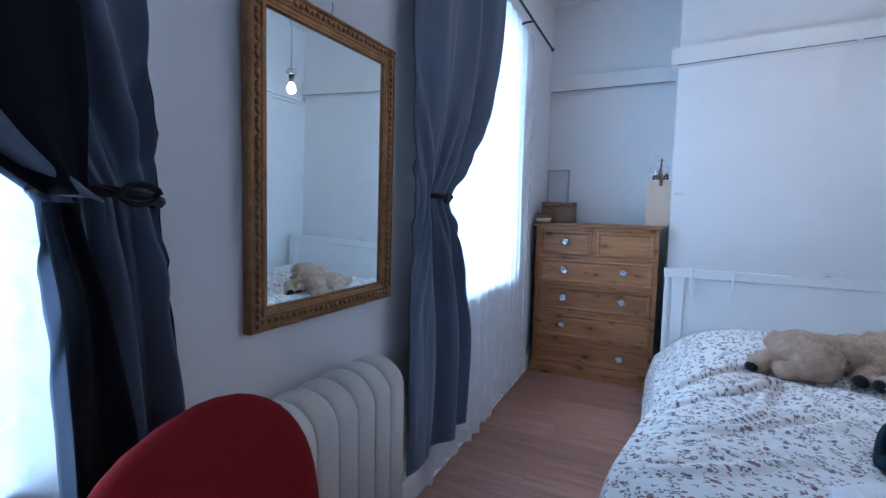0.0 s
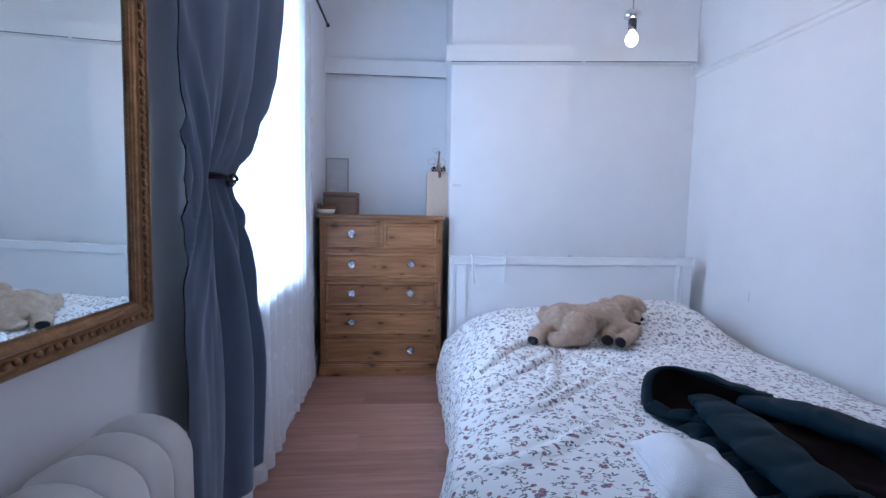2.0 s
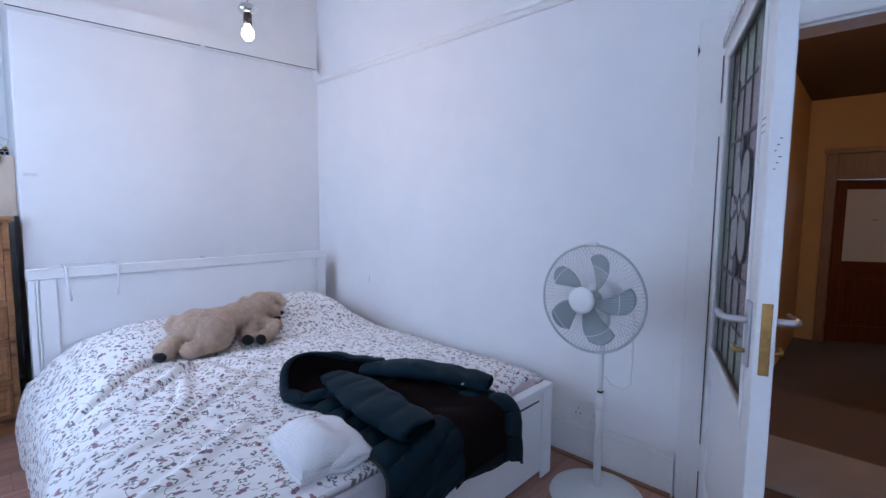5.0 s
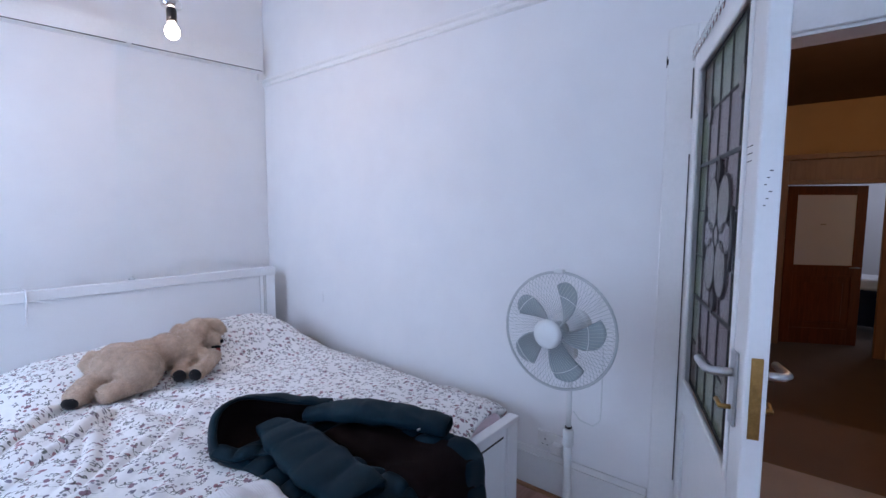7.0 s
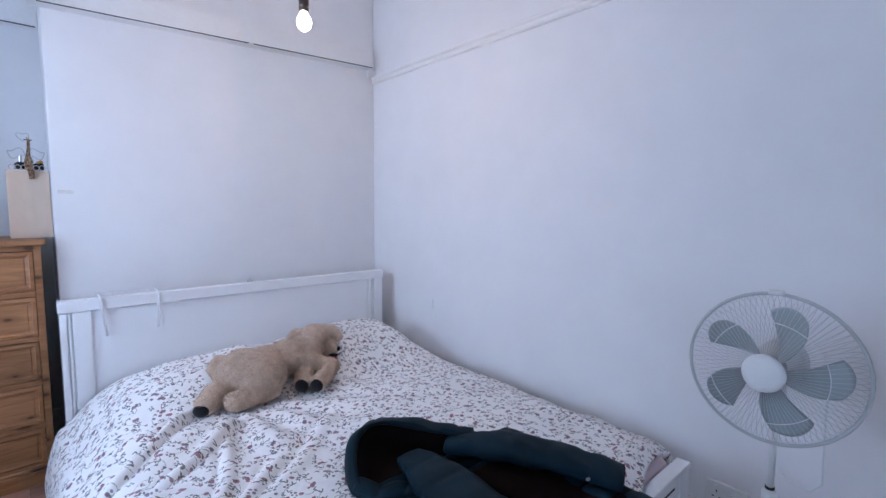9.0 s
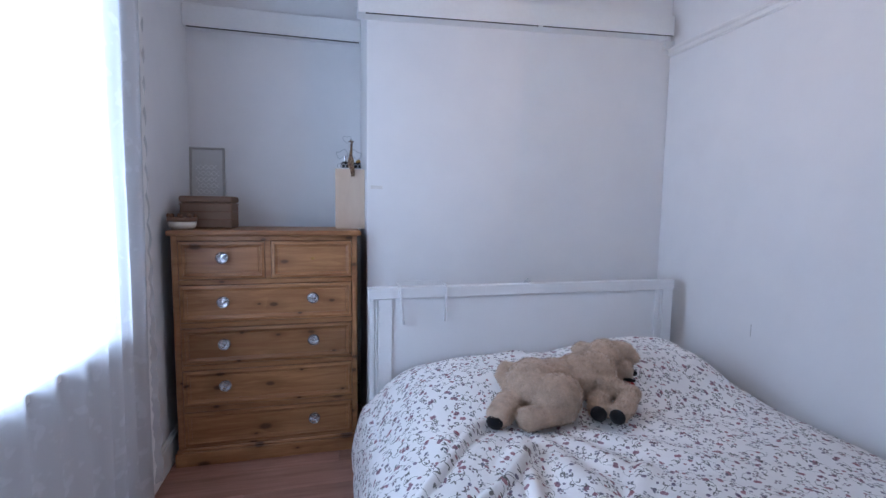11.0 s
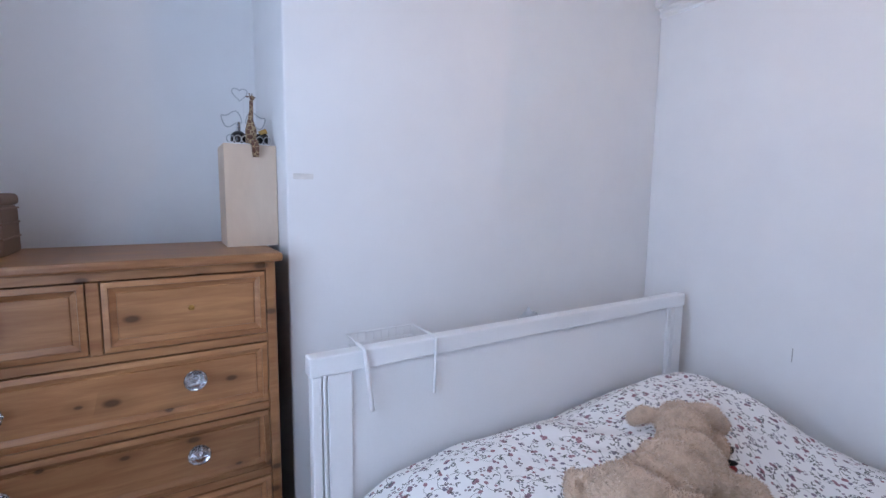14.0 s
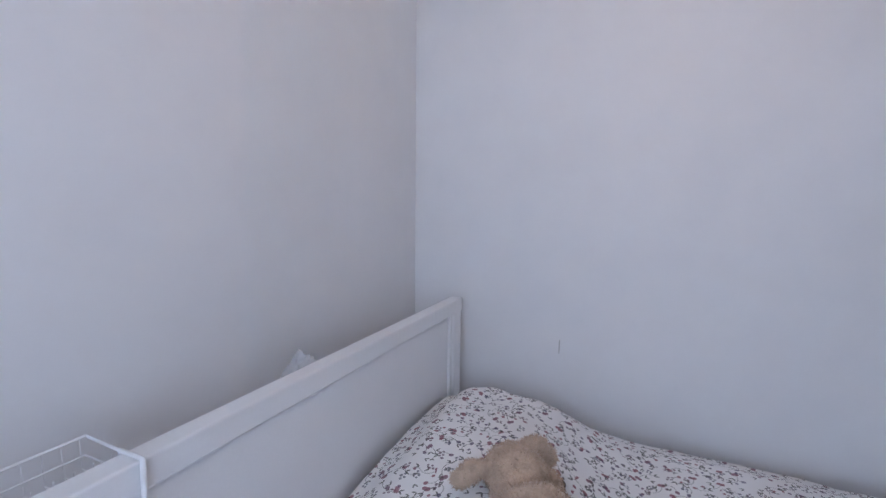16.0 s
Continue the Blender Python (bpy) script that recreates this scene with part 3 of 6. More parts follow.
def curtain(name, top, tie, bottom, ztop, ztie, zbot, side, folds, label, x0=-0.985):
    """A drape pulled to one side by a tie-back. top, tie, bottom: spans (y0, y1)."""
    c = thing(name, pose(0, 0, 0), label, "curtain", "blue curtains")

    def at(u, v):
        z = ztop + (zbot - ztop) * v
        if z > ztie:
            k = (ztop - z) / (ztop - ztie)
            k2 = k ** (1.35 if side < 0 else 1.35)
            ya, yb = top[0] + (tie[0] - top[0]) * smoothstep(0, 1, k), top[1] + (tie[1] - top[1]) * k ** 2.4
            if side > 0:
                ya, yb = top[0] + (tie[0] - top[0]) * k ** 2.4, top[1] + (tie[1] - top[1]) * smoothstep(0, 1, k)
            amp = 0.036 * (1 - k2) + 0.030 * k2
        else:
            k = (ztie - z) / (ztie - zbot)
            s = 1 - (1 - min(1, k * 1.3)) ** 2
            ya, yb = tie[0] + (bottom[0] - tie[0]) * s, tie[1] + (bottom[1] - tie[1]) * s
            amp = 0.030 + 0.022 * s
        near = math.exp(-((z - ztie) / 0.10) ** 2)
        uw = u + 0.055 * math.sin(5.1 * u + 1.1 + 0.9 * z) + 0.03 * math.sin(11 * u + 2 * z)
        ph = -math.pi / 2 + 2 * math.pi * folds * uw + 1.5 * nz(u * 3, z * 0.8, 5.0)
        y = ya + (yb - ya) * u + 0.006 * nz(u * 14, z * 1.8, 3)
        x = x0 + amp * ((0.45 + 0.55 * u) * (1 - 0.55 * near * u) if side < 0 else 1 - 0.55 * near) * (math.sin(ph) + 0.45 * math.sin(1.7 * ph + z * 1.5) * (0.5 + nz(u * 2, z * 1.2, 8))) + 0.018 * nz(u * 5, z * 0.9, 1.0) + 0.005 * nz(u * 16, z * 2.5, 4)
        # slanting creases that run into the tie
        fan = (u - 0.5) * 30 / (0.55 + 1.6 * abs(z - ztie))
        x += (0.011 * math.sin(fan + 3 * (z - ztie)) + 0.006 * math.sin(1.9 * fan - 4 * (z - ztie))) * math.exp(-abs(z - ztie) / 0.40) * (1 - 0.7 * near)
        return (x, y, z + 0.012 * math.sin(ph) * (1 if v == 1 else 0))

    part("drape", sheet(at, 110, 110), [LINING, CURTAIN], c, "", True, thick=0.004)
    ym, w = (tie[0] + tie[1]) / 2, (tie[1] - tie[0]) / 2
    if side < 0:
        ym, w = tie[1] - 0.070, 0.070
    loop = [(x0 + 0.042 * math.cos(a), ym + (w + 0.004) * math.sin(a), ztie + 0.012 * math.cos(a + 1)) for a in [2 * math.pi * k / 20 for k in range(20)]]
    part("tie_back", rod(loop, 0.010, 7, True), TIE, c, "black cord tie-back")
    yk = tie[0] + (0.085 if side > 0 else 0.165)
    for q in (-1, 1):
        eye = [(x0 + (0.060 if side > 0 else 0.044) + 0.004 * q, yk + (0.030 * (1 - math.cos(a))), ztie + 0.004 + q * 0.016 * math.sin(a)) for a in [math.pi * k / 8 for k in range(9)]]
        part("bow", rod(eye, 0.006, 6), TIE, c, "black cord bow")
    if side > 0:
        # the leading edge turned back, so that its dark lining shows below and above the tie
        def lead(v):
            return top[0] + (tie[0] - top[0]) * v ** 2.4

        def turned_edge(u, v):
            z = ztie - 0.012 + (zbot - ztie + 0.012) * v
            y = tie[0] - 0.016 + (0.040 + 0.062 * smoothstep(0, 0.5, v)) * u - 0.012 * v
            return (x0 + 0.054 + 0.046 * smoothstep(0, 0.15, v) + 0.012 * math.sin(7 * u + 2 * v) + 0.014 * nz(u * 3, v * 4, 2), y, z)

        def turned_top(u, v):
            z = ztop + (ztie - ztop) * v
            a = lead(v) - 0.012
            b = 0.01 - 0.03 * v - 0.02 * math.sin(4 * v)
            y = a + (max(b, a + 0.03) - a) * u
            return (x0 + 0.078 - 0.022 * smoothstep(0.85, 1, v) + 0.014 * math.sin(9 * u + 3 * v) + 0.012 * nz(u * 5, v * 4, 6), y, z)

        def turned_fold(u, v):
            k = 0.25 + 0.75 * v
            z = ztop + (ztie - ztop) * k - 0.01 * u
            y = lead(k) + 0.012 + (0.19 - 0.13 * v) * u
            return (x0 + 0.112 - 0.050 * smoothstep(0.8, 1, v) - 0.05 * (2 * u - 1) ** 2 * (1 - 0.5 * v) + 0.008 * nz(u * 4, v * 6, 1), y, z)

        part("turned_fold", sheet(turned_fold, 14, 60), CURTAIN, c, "", True, thick=0.004)
        part("turned_edge", sheet(turned_edge, 14, 50), LINING, c, "dark lining of the turned back edge", True, thick=0.004)
        part("turned_edge", sheet(turned_top, 14, 60), LINING, c, "dark lining of the turned back edge", True, thick=0.004)
    return c


curtain("curtain", (1.12, 2.01), (1.115, 1.358), (1.08, 1.590), 2.52, 1.32, 0.235, -1, 2.4, "slate blue lined curtain held back by a black cord")
curtain("curtain", (-0.75, 0.112), (-0.05, 0.128), (-0.04, 0.18), 2.52, 1.288, 0.20, 1, 3.0, "slate blue lined curtain tied back beside the mirror")


def curtain_rod(y0, y1):
    r = thing("curtain_rod", pose(-0.985, y0, 2.55), "thin black metal curtain rod with ball ends", "curtain rod")
    part("pole", rod([(0, 0, 0), (0, y1 - y0, 0)], 0.008, 8), IRON, r)
    for y in (0, y1 - y0):
        bm = bmesh.new()
        ball(bm, (0, y, 0), (0.014, 0.016, 0.014), sub=2)
        part("finial", bm, IRON, r, "", True)
    for y in (0.10, y1 - y0 - 0.62):
        part("bracket", rod([(0.0, y, -0.012), (-0.05, y, -0.012), (-0.095, y, -0.03)], 0.007, 6), IRON, r)


curtain_rod(1.02, 3.31)
curtain_rod(-1.6, 0.30)

# ---------- mirror ----------
MY0, MY1, MZ0, MZ1 = 0.396, 1.012, 0.955, 1.828
mir = thing("mirror", pose(WX + 0.020, (MY0 + MY1) / 2, (MZ0 + MZ1) / 2, 0, 0.9, -2.2) @ Matrix.Diagonal((0.65, 1, 1, 1)), "tall mirror with an ornate antique gold frame", "mirror")
hy, hz = (MY1 - MY0) / 2, (MZ1 - MZ0) / 2
FW = 0.062


def frame_ring(profile):
    """A mitred frame: profile of (inset from the outer edge, height from the wall)."""
    bm = bmesh.new()
    rings = []
    for d, h in profile:
        rings.append([bm.verts.new((h, sy * (hy - d), sz * (hz - d))) for sy, sz in ((-1, -1), (1, -1), (1, 1), (-1, 1))])
    for a, b in zip(rings, rings[1:]):
        for k in range(4):
            bm.faces.new((a[k], a[(k + 1) % 4], b[(k + 1) % 4], b[k]))
    return bm


part("frame_moulding", frame_ring([(0.0, 0.0), (0.0, 0.036), (0.004, 0.044), (0.010, 0.046), (0.014, 0.038), (0.036, 0.036), (0.040, 0.042), (0.044, 0.036), (0.050, 0.034), (0.054, 0.029), (0.058, 0.029), (FW, 0.020), (FW, 0.0)]), GILT, mir)
orn = bmesh.new()
beads = bmesh.new()
for sgn, horiz in ((-1, 1), (1, 1), (-1, 0), (1, 0)):
    span, off = (hy, hz) if horiz else (hz, hy)
    n = int(2 * (span - 0.02) / 0.021)
    for k in range(n + 1):
        s = -span + 0.02 + 2 * (span - 0.02) * k / n
        p = (0.040, s, sgn * (off - 0.025)) if horiz else (0.040, sgn * (off - 0.025), s)
        r = (0.008, 0.0115, 0.0075) if horiz else (0.008, 0.0075, 0.0115)
        ball(orn, p, r, pose(0, 0, 0, 32 * (1 if k % 2 else -1)), 1)
    n = int(2 * (span - FW) / 0.011)
    for k in range(n + 1):
        s = -span + FW + 2 * (span - FW) * k / n
        p = (0.0215, s, sgn * (off - FW + 0.0012)) if horiz else (0.0215, sgn * (off - FW + 0.0012), s)
        ball(beads, p, (0.0026, 0.0026, 0.0026), None, 1)
part("leaf_ornament", orn, GILT, mir, "raised gilt leaf carving", True)
part("beading", beads, GILT, mir, "", True)
bm = bmesh.new()
iy, iz, bv = hy - FW + 0.002, hz - FW + 0.002, 0.020
o = [bm.verts.new((0.0165, sy * iy, sz * iz)) for sy, sz in ((-1, -1), (1, -1), (1, 1), (-1, 1))]
i4 = [bm.verts.new((0.0168, sy * (iy - bv), sz * (iz - bv))) for sy, sz in ((-1, -1), (1, -1), (1, 1), (-1, 1))]
bm.faces.new(i4)
for k in range(4):
    bm.faces.new((o[k], o[(k + 1) % 4], i4[(k + 1) % 4], i4[k]))
part("glass", bm, MIRROR, mir, "clear silvered bevelled glass")
part("backing", one_box(0.0, 0.012, -hy + 0.01, hy - 0.01, -hz + 0.01, hz - 0.01), GILTDARK, mir)
part("hanging_hook", rod([(0.012, -0.005, hz + 0.002), (0.016, 0.0, hz + 0.030), (0.006, 0.004, hz + 0.045)], 0.003, 6), STEEL, mir)

# ---------- radiator under the mirror ----------
rad = thing("radiator", pose(WX, 0.33, 0), "cream enamelled column radiator with rounded wide sections", "radiator")
RL, RN, RT = 0.49, 6, 0.812
pitch = RL / RN
for k in range(RN):
    bm = bmesh.new()
    T = RT
    outline = []
    for j in range(13):
        a = math.pi * j / 12
        outline.append((0.130 + 0.100 * math.cos(a), T - 0.085 + 0.085 * math.sin(a)))
    outline = [(0.230, 0.11)] + outline + [(0.030, 0.11)]
    rings = []
    for f, s in ((0.0, 0.915), (0.05, 0.95), (0.16, 0.982), (0.32, 0.996), (0.5, 1.0), (0.68, 0.996), (0.84, 0.982), (0.95, 0.95), (1.0, 0.915)):
        rings.append([bm.verts.new((0.130 + (x - 0.130) * s, k * pitch + f * pitch, 0.11 + (z - 0.11) * (0.975 + 0.025 * (s - 0.915) / 0.085))) for x, z in outline])
    for a, b in zip(rings, rings[1:]):
        for q in range(len(a)):
            bm.faces.new((a[q], a[(q + 1) % len(a)], b[(q + 1) % len(a)], b[q]))
    bm.faces.new(rings[0]), bm.faces.new(rings[-1][::-1])
    part("section", bm, RADWHITE, rad, "", True)
for y in (0.5 * pitch, RL - 0.5 * pitch):
    part("foot", turned([(0.0, 0.0), (0.030, 0.0), (0.024, 0.02), (0.016, 0.05), (0.020, 0.12), (0.0, 0.13)], 12, pose(0.13, y, 0)), RADWHITE, rad, "", True)
valve = part("valve", turned([(0.0, 0.0), (0.012, 0.0), (0.012, 0.05), (0.020, 0.055), (0.022, 0.10), (0.016, 0.12), (0.0, 0.122)], 14, pose(0.13, RL + 0.045, 0.10)), CHROME, rad, "chrome radiator valve", True)
part("pipe", rod([(0.13, RL - 0.01, 0.16), (0.13, RL + 0.045, 0.16), (0.13, RL + 0.045, 0.0)], 0.009, 8), RADWHITE, rad, "white painted copper pipe", True)

# ---------- red chair ----------
chair = thing("chair", pose(-0.69, -0.005, 0.012, 0, 0, 22), "red upholstered chair with a rounded back", "chair")


def chair_back(u, v):
    a = 2 * math.pi * u
    # superellipse outline, domed front and rear
    ca, sa = math.cos(a), math.sin(a)
    ex = lambda q, n: math.copysign(abs(q) ** (2 / n), q)
    r = math.sin(math.pi * v) ** 0.42
    d = -math.cos(math.pi * v)
    y, z = 0.300 * ex(ca, 2.8) * r, 0.692 + 0.275 * ex(sa, 2.4) * r
    return (0.045 * d - 0.10 * (z - 0.43) - 0.05 * (y / 0.25) ** 2 * -1, y, z)


part("backrest", sheet(chair_back, 48, 20, None, True), RED, chair, "", True)


def chair_seat(u, v):
    a = 2 * math.pi * u
    ca, sa = math.cos(a), math.sin(a)
    ex = lambda q, n: math.copysign(abs(q) ** (2 / n), q)
    r = math.sin(math.pi * v) ** 0.35
    return (0.24 + 0.235 * ex(ca, 3) * r, 0.245 * ex(sa, 3) * r, 0.43 - 0.05 * math.cos(math.pi * v))


part("seat", sheet(chair_seat, 40, 16, None, True), RED, chair, "", True)
for x, y in ((0.06, -0.18), (0.06, 0.18), (0.42, -0.18), (0.42, 0.18)):
    part("leg", rod([(x, y, 0.40), (x * 1.06 - 0.01, y * 1.1, -0.012)], [0.020, 0.012], 10), IRON, chair, "", True)
for y in (-0.15, 0.15):
    part("back_post", rod([(0.04, y, 0.41), (-0.01, y, 0.58)], 0.014, 8), IRON, chair, "", True)

# ---------- chest of drawers ----------
CX0, CX1, CFY, CBY, CTOP = -1.030, -0.140, 3.165, 3.60, 1.189
chest = thing("chest_of_drawers", pose((CX0 + CX1) / 2, CFY, 0), "tall knotty pine chest of six drawers with glass knobs", "chest of drawers")
cw = (CX1 - CX0) / 2
bm = bmesh.new()
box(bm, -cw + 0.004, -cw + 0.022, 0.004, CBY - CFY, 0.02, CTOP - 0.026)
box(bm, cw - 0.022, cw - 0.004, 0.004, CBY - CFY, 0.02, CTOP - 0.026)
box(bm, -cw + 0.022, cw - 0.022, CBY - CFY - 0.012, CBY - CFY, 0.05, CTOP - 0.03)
# shade of the narrow gap beside the chest is in this colour
part("carcass", bm, PINESHADED, chest)
part("chest_top", one_box(-cw - 0.012, cw + 0.016, -0.022, CBY - CFY, CTOP - 0.026, CTOP, 0.008, 2), PINE, chest)
rows = [(0.945, 1.136), (0.730, 0.918), (0.515, 0.703), (0.300, 0.488), (0.095, 0.273)]
bm = bmesh.new()
for x in (-cw + 0.018, cw - 0.018):
    box(bm, x - 0.014, x + 0.014, 0.0, 0.03, 0.085, CTOP - 0.026, 0.002)
zs = [CTOP - 0.026] + [z for r in rows for z in (r[1], r[0])] + [0.085]
for a, b in zip(zs[0::2], zs[1::2]):
    box(bm, -cw + 0.032, cw - 0.032, 0.002, 0.03, b + 0.001, a - 0.001, 0.002)
box(bm, -0.016, 0.012, 0.001, 0.03, rows[0][0], rows[0][1], 0.002)
part("face_frame", bm, PINE, chest)
bm = bmesh.new()
box(bm, -cw - 0.008, cw + 0.008, -0.018, 0.03, 0.0, 0.070, 0.003)
box(bm, -cw - 0.002, cw + 0.002, -0.010, 0.03, 0.070, 0.086, 0.005)
part("plinth", bm, PINE, chest)


def drawer(x0, x1, z0, z1, knobs, hole=()):
    x0, x1, z0, z1 = x0 + 0.003, x1 - 0.003, z0 + 0.003, z1 - 0.003
    bm = bmesh.new()
    rings = []
    for d, y in ((0.0, 0.012), (0.0, 0.0), (0.014, -0.003), (0.016, 0.004), (0.030, 0.010), (0.032, 0.006)):
        rings.append([bm.verts.new((x, y, z)) for x, z in ((x0 + d, z0 + d), (x1 - d, z0 + d), (x1 - d, z1 - d), (x0 + d, z1 - d))])
    for a, b in zip(rings, rings[1:]):
        for k in range(4):
            bm.faces.new((a[k], a[(k + 1) % 4], b[(k + 1) % 4], b[k]))
    bm.faces.new(rings[-1])
    d = part("drawer", bm, PINE, chest)
    for kx, kz in knobs:
        m = pose(kx, 0.006, kz, 90)
        part("knob", turned([(0.0, 0.0045), (0.010, 0.0045), (0.010, 0.010), (0.020, 0.014), (0.0290, 0.024), (0.0300, 0.031), (0.023, 0.040), (0.013, 0.044), (0.0, 0.044)], 12, m), KNOBGLASS, d, "faceted clear glass knob")
        part("knob_stem", turned([(0.0, 0.0), (0.018, 0.0), (0.018, 0.004), (0.006, 0.005), (0.006, 0.016), (0.0, 0.017)], 16, pose(kx, 0.006, kz, 90)), CHROME, d, "small chrome knob stem")
    for kx, kz in hole:
        part("screw_hole", turned([(0.0, -0.001), (0.008, -0.001), (0.008, 0.002), (0.004, 0.005), (0.0, 0.005)], 12, pose(kx, 0.006, kz, 90)), BRASS, d, "bare brass screw where a knob is missing")


xm = (CX0 + CX1) / 2
KL, KR = -0.797 - xm, -0.370 - xm
drawer(-cw + 0.032, -0.016, *rows[0], [(KL, 1.055)])
drawer(0.012, cw - 0.032, *rows[0], [], [(0.215, 1.045)])
drawer(-cw + 0.032, cw - 0.032, *rows[1], [(KL, 0.835), (KR, 0.843)])
drawer(-cw + 0.032, cw - 0.032, *rows[2], [(KL, 0.622), (KR, 0.622)])
drawer(-cw + 0.032, cw - 0.032, *rows[3], [(KL, 0.410)])
drawer(-cw + 0.032, cw - 0.032, *rows[4], [(KR, 0.198)])

# things on the chest
pic = thing("picture", pose(-0.984, 3.715, CTOP, -3.5), "small grey framed print leaning on the wall", "picture")
for a, b, c, d in ((-0.095, -0.083, 0, 0.46), (0.083, 0.095, 0, 0.46), (-0.083, 0.083, 0, 0.012), (-0.083, 0.083, 0.448, 0.46)):
    part("frame_bar", one_box(a, b, -0.020, 0, c, d, 0.002), GREYFRAME, pic)
part("print", one_box(-0.084, 0.084, -0.010, -0.004, 0.011, 0.449), LINEN, pic, "pale grey print with a white lattice")
bm = bmesh.new()
for k in range(5):
    for q in range(4):
        x, z = -0.044 + 0.029 * q + (0.012 if k % 2 else 0) - 0.006, 0.20 + 0.036 * k
        for s in (-1, 1):
            tube(bm, [(x - 0.014, -0.0115, z - 0.014 * s), (x + 0.014, -0.0115, z + 0.014 * s)], 0.002, 4)
part("lattice", bm, LABELWHITE, pic)

sbox = thing("storage_box", pose(-0.905, 3.42, CTOP), "brown ribbed card storage box with a lid", "box")
part("box_body", one_box(-0.125, 0.125, -0.09, 0.09, 0, 0.135, 0.012, 3), CARD, sbox)
part("lid", one_box(-0.128, 0.128, -0.093, 0.093, 0.135, 0.168, 0.012, 3), CARD, sbox)
for k in range(3):
    part("rib", one_box(-0.1262, 0.1262, -0.0912, 0.0912, 0.045 + 0.04 * k, 0.050 + 0.04 * k, 0.001), RIMWOOD, sbox)

bowl = thing("bowl", pose(-0.990, 3.235, CTOP), "small cream dish with a brown beaded rim", "bowl")
bowl.scale = (1.15, 1.15, 1.3)
part("dish", turned([(0.0, 0.0), (0.038, 0.0), (0.052, 0.012), (0.056, 0.030), (0.050, 0.031), (0.046, 0.016), (0.0, 0.010)], 28), CERAMIC, bowl, "", True)
part("rim", turned([(0.052, 0.030), (0.058, 0.031), (0.059, 0.046), (0.053, 0.047), (0.052, 0.030)], 28), RIMWOOD, bowl, "", True)
for k in range(9):
    a = 2 * math.pi * k / 9
    bm = bmesh.new()
    ball(bm, (0.052 * math.cos(a), 0.052 * math.sin(a), 0.053), (0.008, 0.008, 0.009), sub=2)
    part("bead", bm, RIMWOOD, bowl, "", True)

ply = thing("plywood_box", pose(-0.168, 3.375, CTOP, 0, 0, -0.5), "pale birch plywood box standing on the chest", "box")
bm = bmesh.new()
box(bm, -0.083, 0.078, -0.008, 0.003, 0, 0.334, 0.001)
part("front_panel", bm, PLY, ply)
part("box_side", one_box(-0.083, -0.073, 0.003, 0.18, 0, 0.334, 0.001), PLY, ply)
part("box_side", one_box(0.068, 0.078, 0.003, 0.18, 0, 0.334, 0.001), PLY, ply)
part("box_lid", one_box(-0.073, 0.068, 0.003, 0.17, 0.324, 0.334, 0.001), PLY, ply)
part("box_back", one_box(-0.073, 0.068, 0.17, 0.18, 0, 0.334, 0.001), PLY, ply)
PT = CTOP + 0.334

tray = thing("wire_tray", pose(-0.172, 3.443, PT), "white filigree wire tray with heart and wings", "tray")
part("tray_base", one_box(-0.068, 0.060, -0.065, 0.065, 0.0, 0.004, 0.001), WIREWHITE, tray)
for k in range(6):
    c = -0.056 + 0.0225 * k
    part("ring", rod([(c + 0.011 * math.cos(a), -0.064, 0.016 + 0.012 * math.sin(a)) for a in [2 * math.pi * j / 14 for j in range(14)]], 0.0018, 5, True), STEEL, tray)
part("stem_wire", rod([(0.0, 0.03, 0.004), (0.0, 0.03, 0.165)], 0.0014, 5), WIREWHITE, tray)
part("heart_wire", rod([(0.022 * math.sin(a) ** 3 * 1.1 - 0.01, 0.03, 0.178 + 0.0015 * (13 * math.cos(a) - 5 * math.cos(2 * a) - 2 * math.cos(3 * a))) for a in [2 * math.pi * j / 28 for j in range(28)]], 0.0018, 5, True), STEEL, tray)
for s in (-1, 1):
    part("wing_wire", rod([(s * (0.038 + 0.032 * math.cos(a)), 0.03, 0.092 + 0.022 * math.sin(a) + 0.008 * math.cos(3 * a)) for a in [2 * math.pi * j / 22 for j in range(22)]], 0.0022, 5, True), STEEL, tray)

bot = thing("perfume_bottle", pose(-0.196, 3.428, PT + 0.004), "round black perfume bottle with a silver cap", "bottle")
part("flask", turned([(0.0, 0.0), (0.022, 0.0), (0.026, 0.012), (0.024, 0.032), (0.012, 0.042), (0.0, 0.043)], 18), DARKGLASS, bot, "", True)
part("cap", turned([(0.0, 0.042), (0.007, 0.042), (0.007, 0.072), (0.0, 0.073)], 12), CHROME, bot)
bot2 = thing("perfume_bottle", pose(-0.128, 3.408, PT + 0.004), "dark perfume bottle with a gold cap lying over", "bottle")
part("flask", one_box(-0.020, 0.020, -0.012, 0.012, 0.0, 0.036, 0.006, 2), DARKGLASS, bot2)
part("cap", turned([(0.0, 0.0), (0.009, 0.0), (0.009, 0.024), (0.0, 0.025)], 12, pose(-0.006, -0.004, 0.036, 0, 62, 0)), GOLD, bot2)

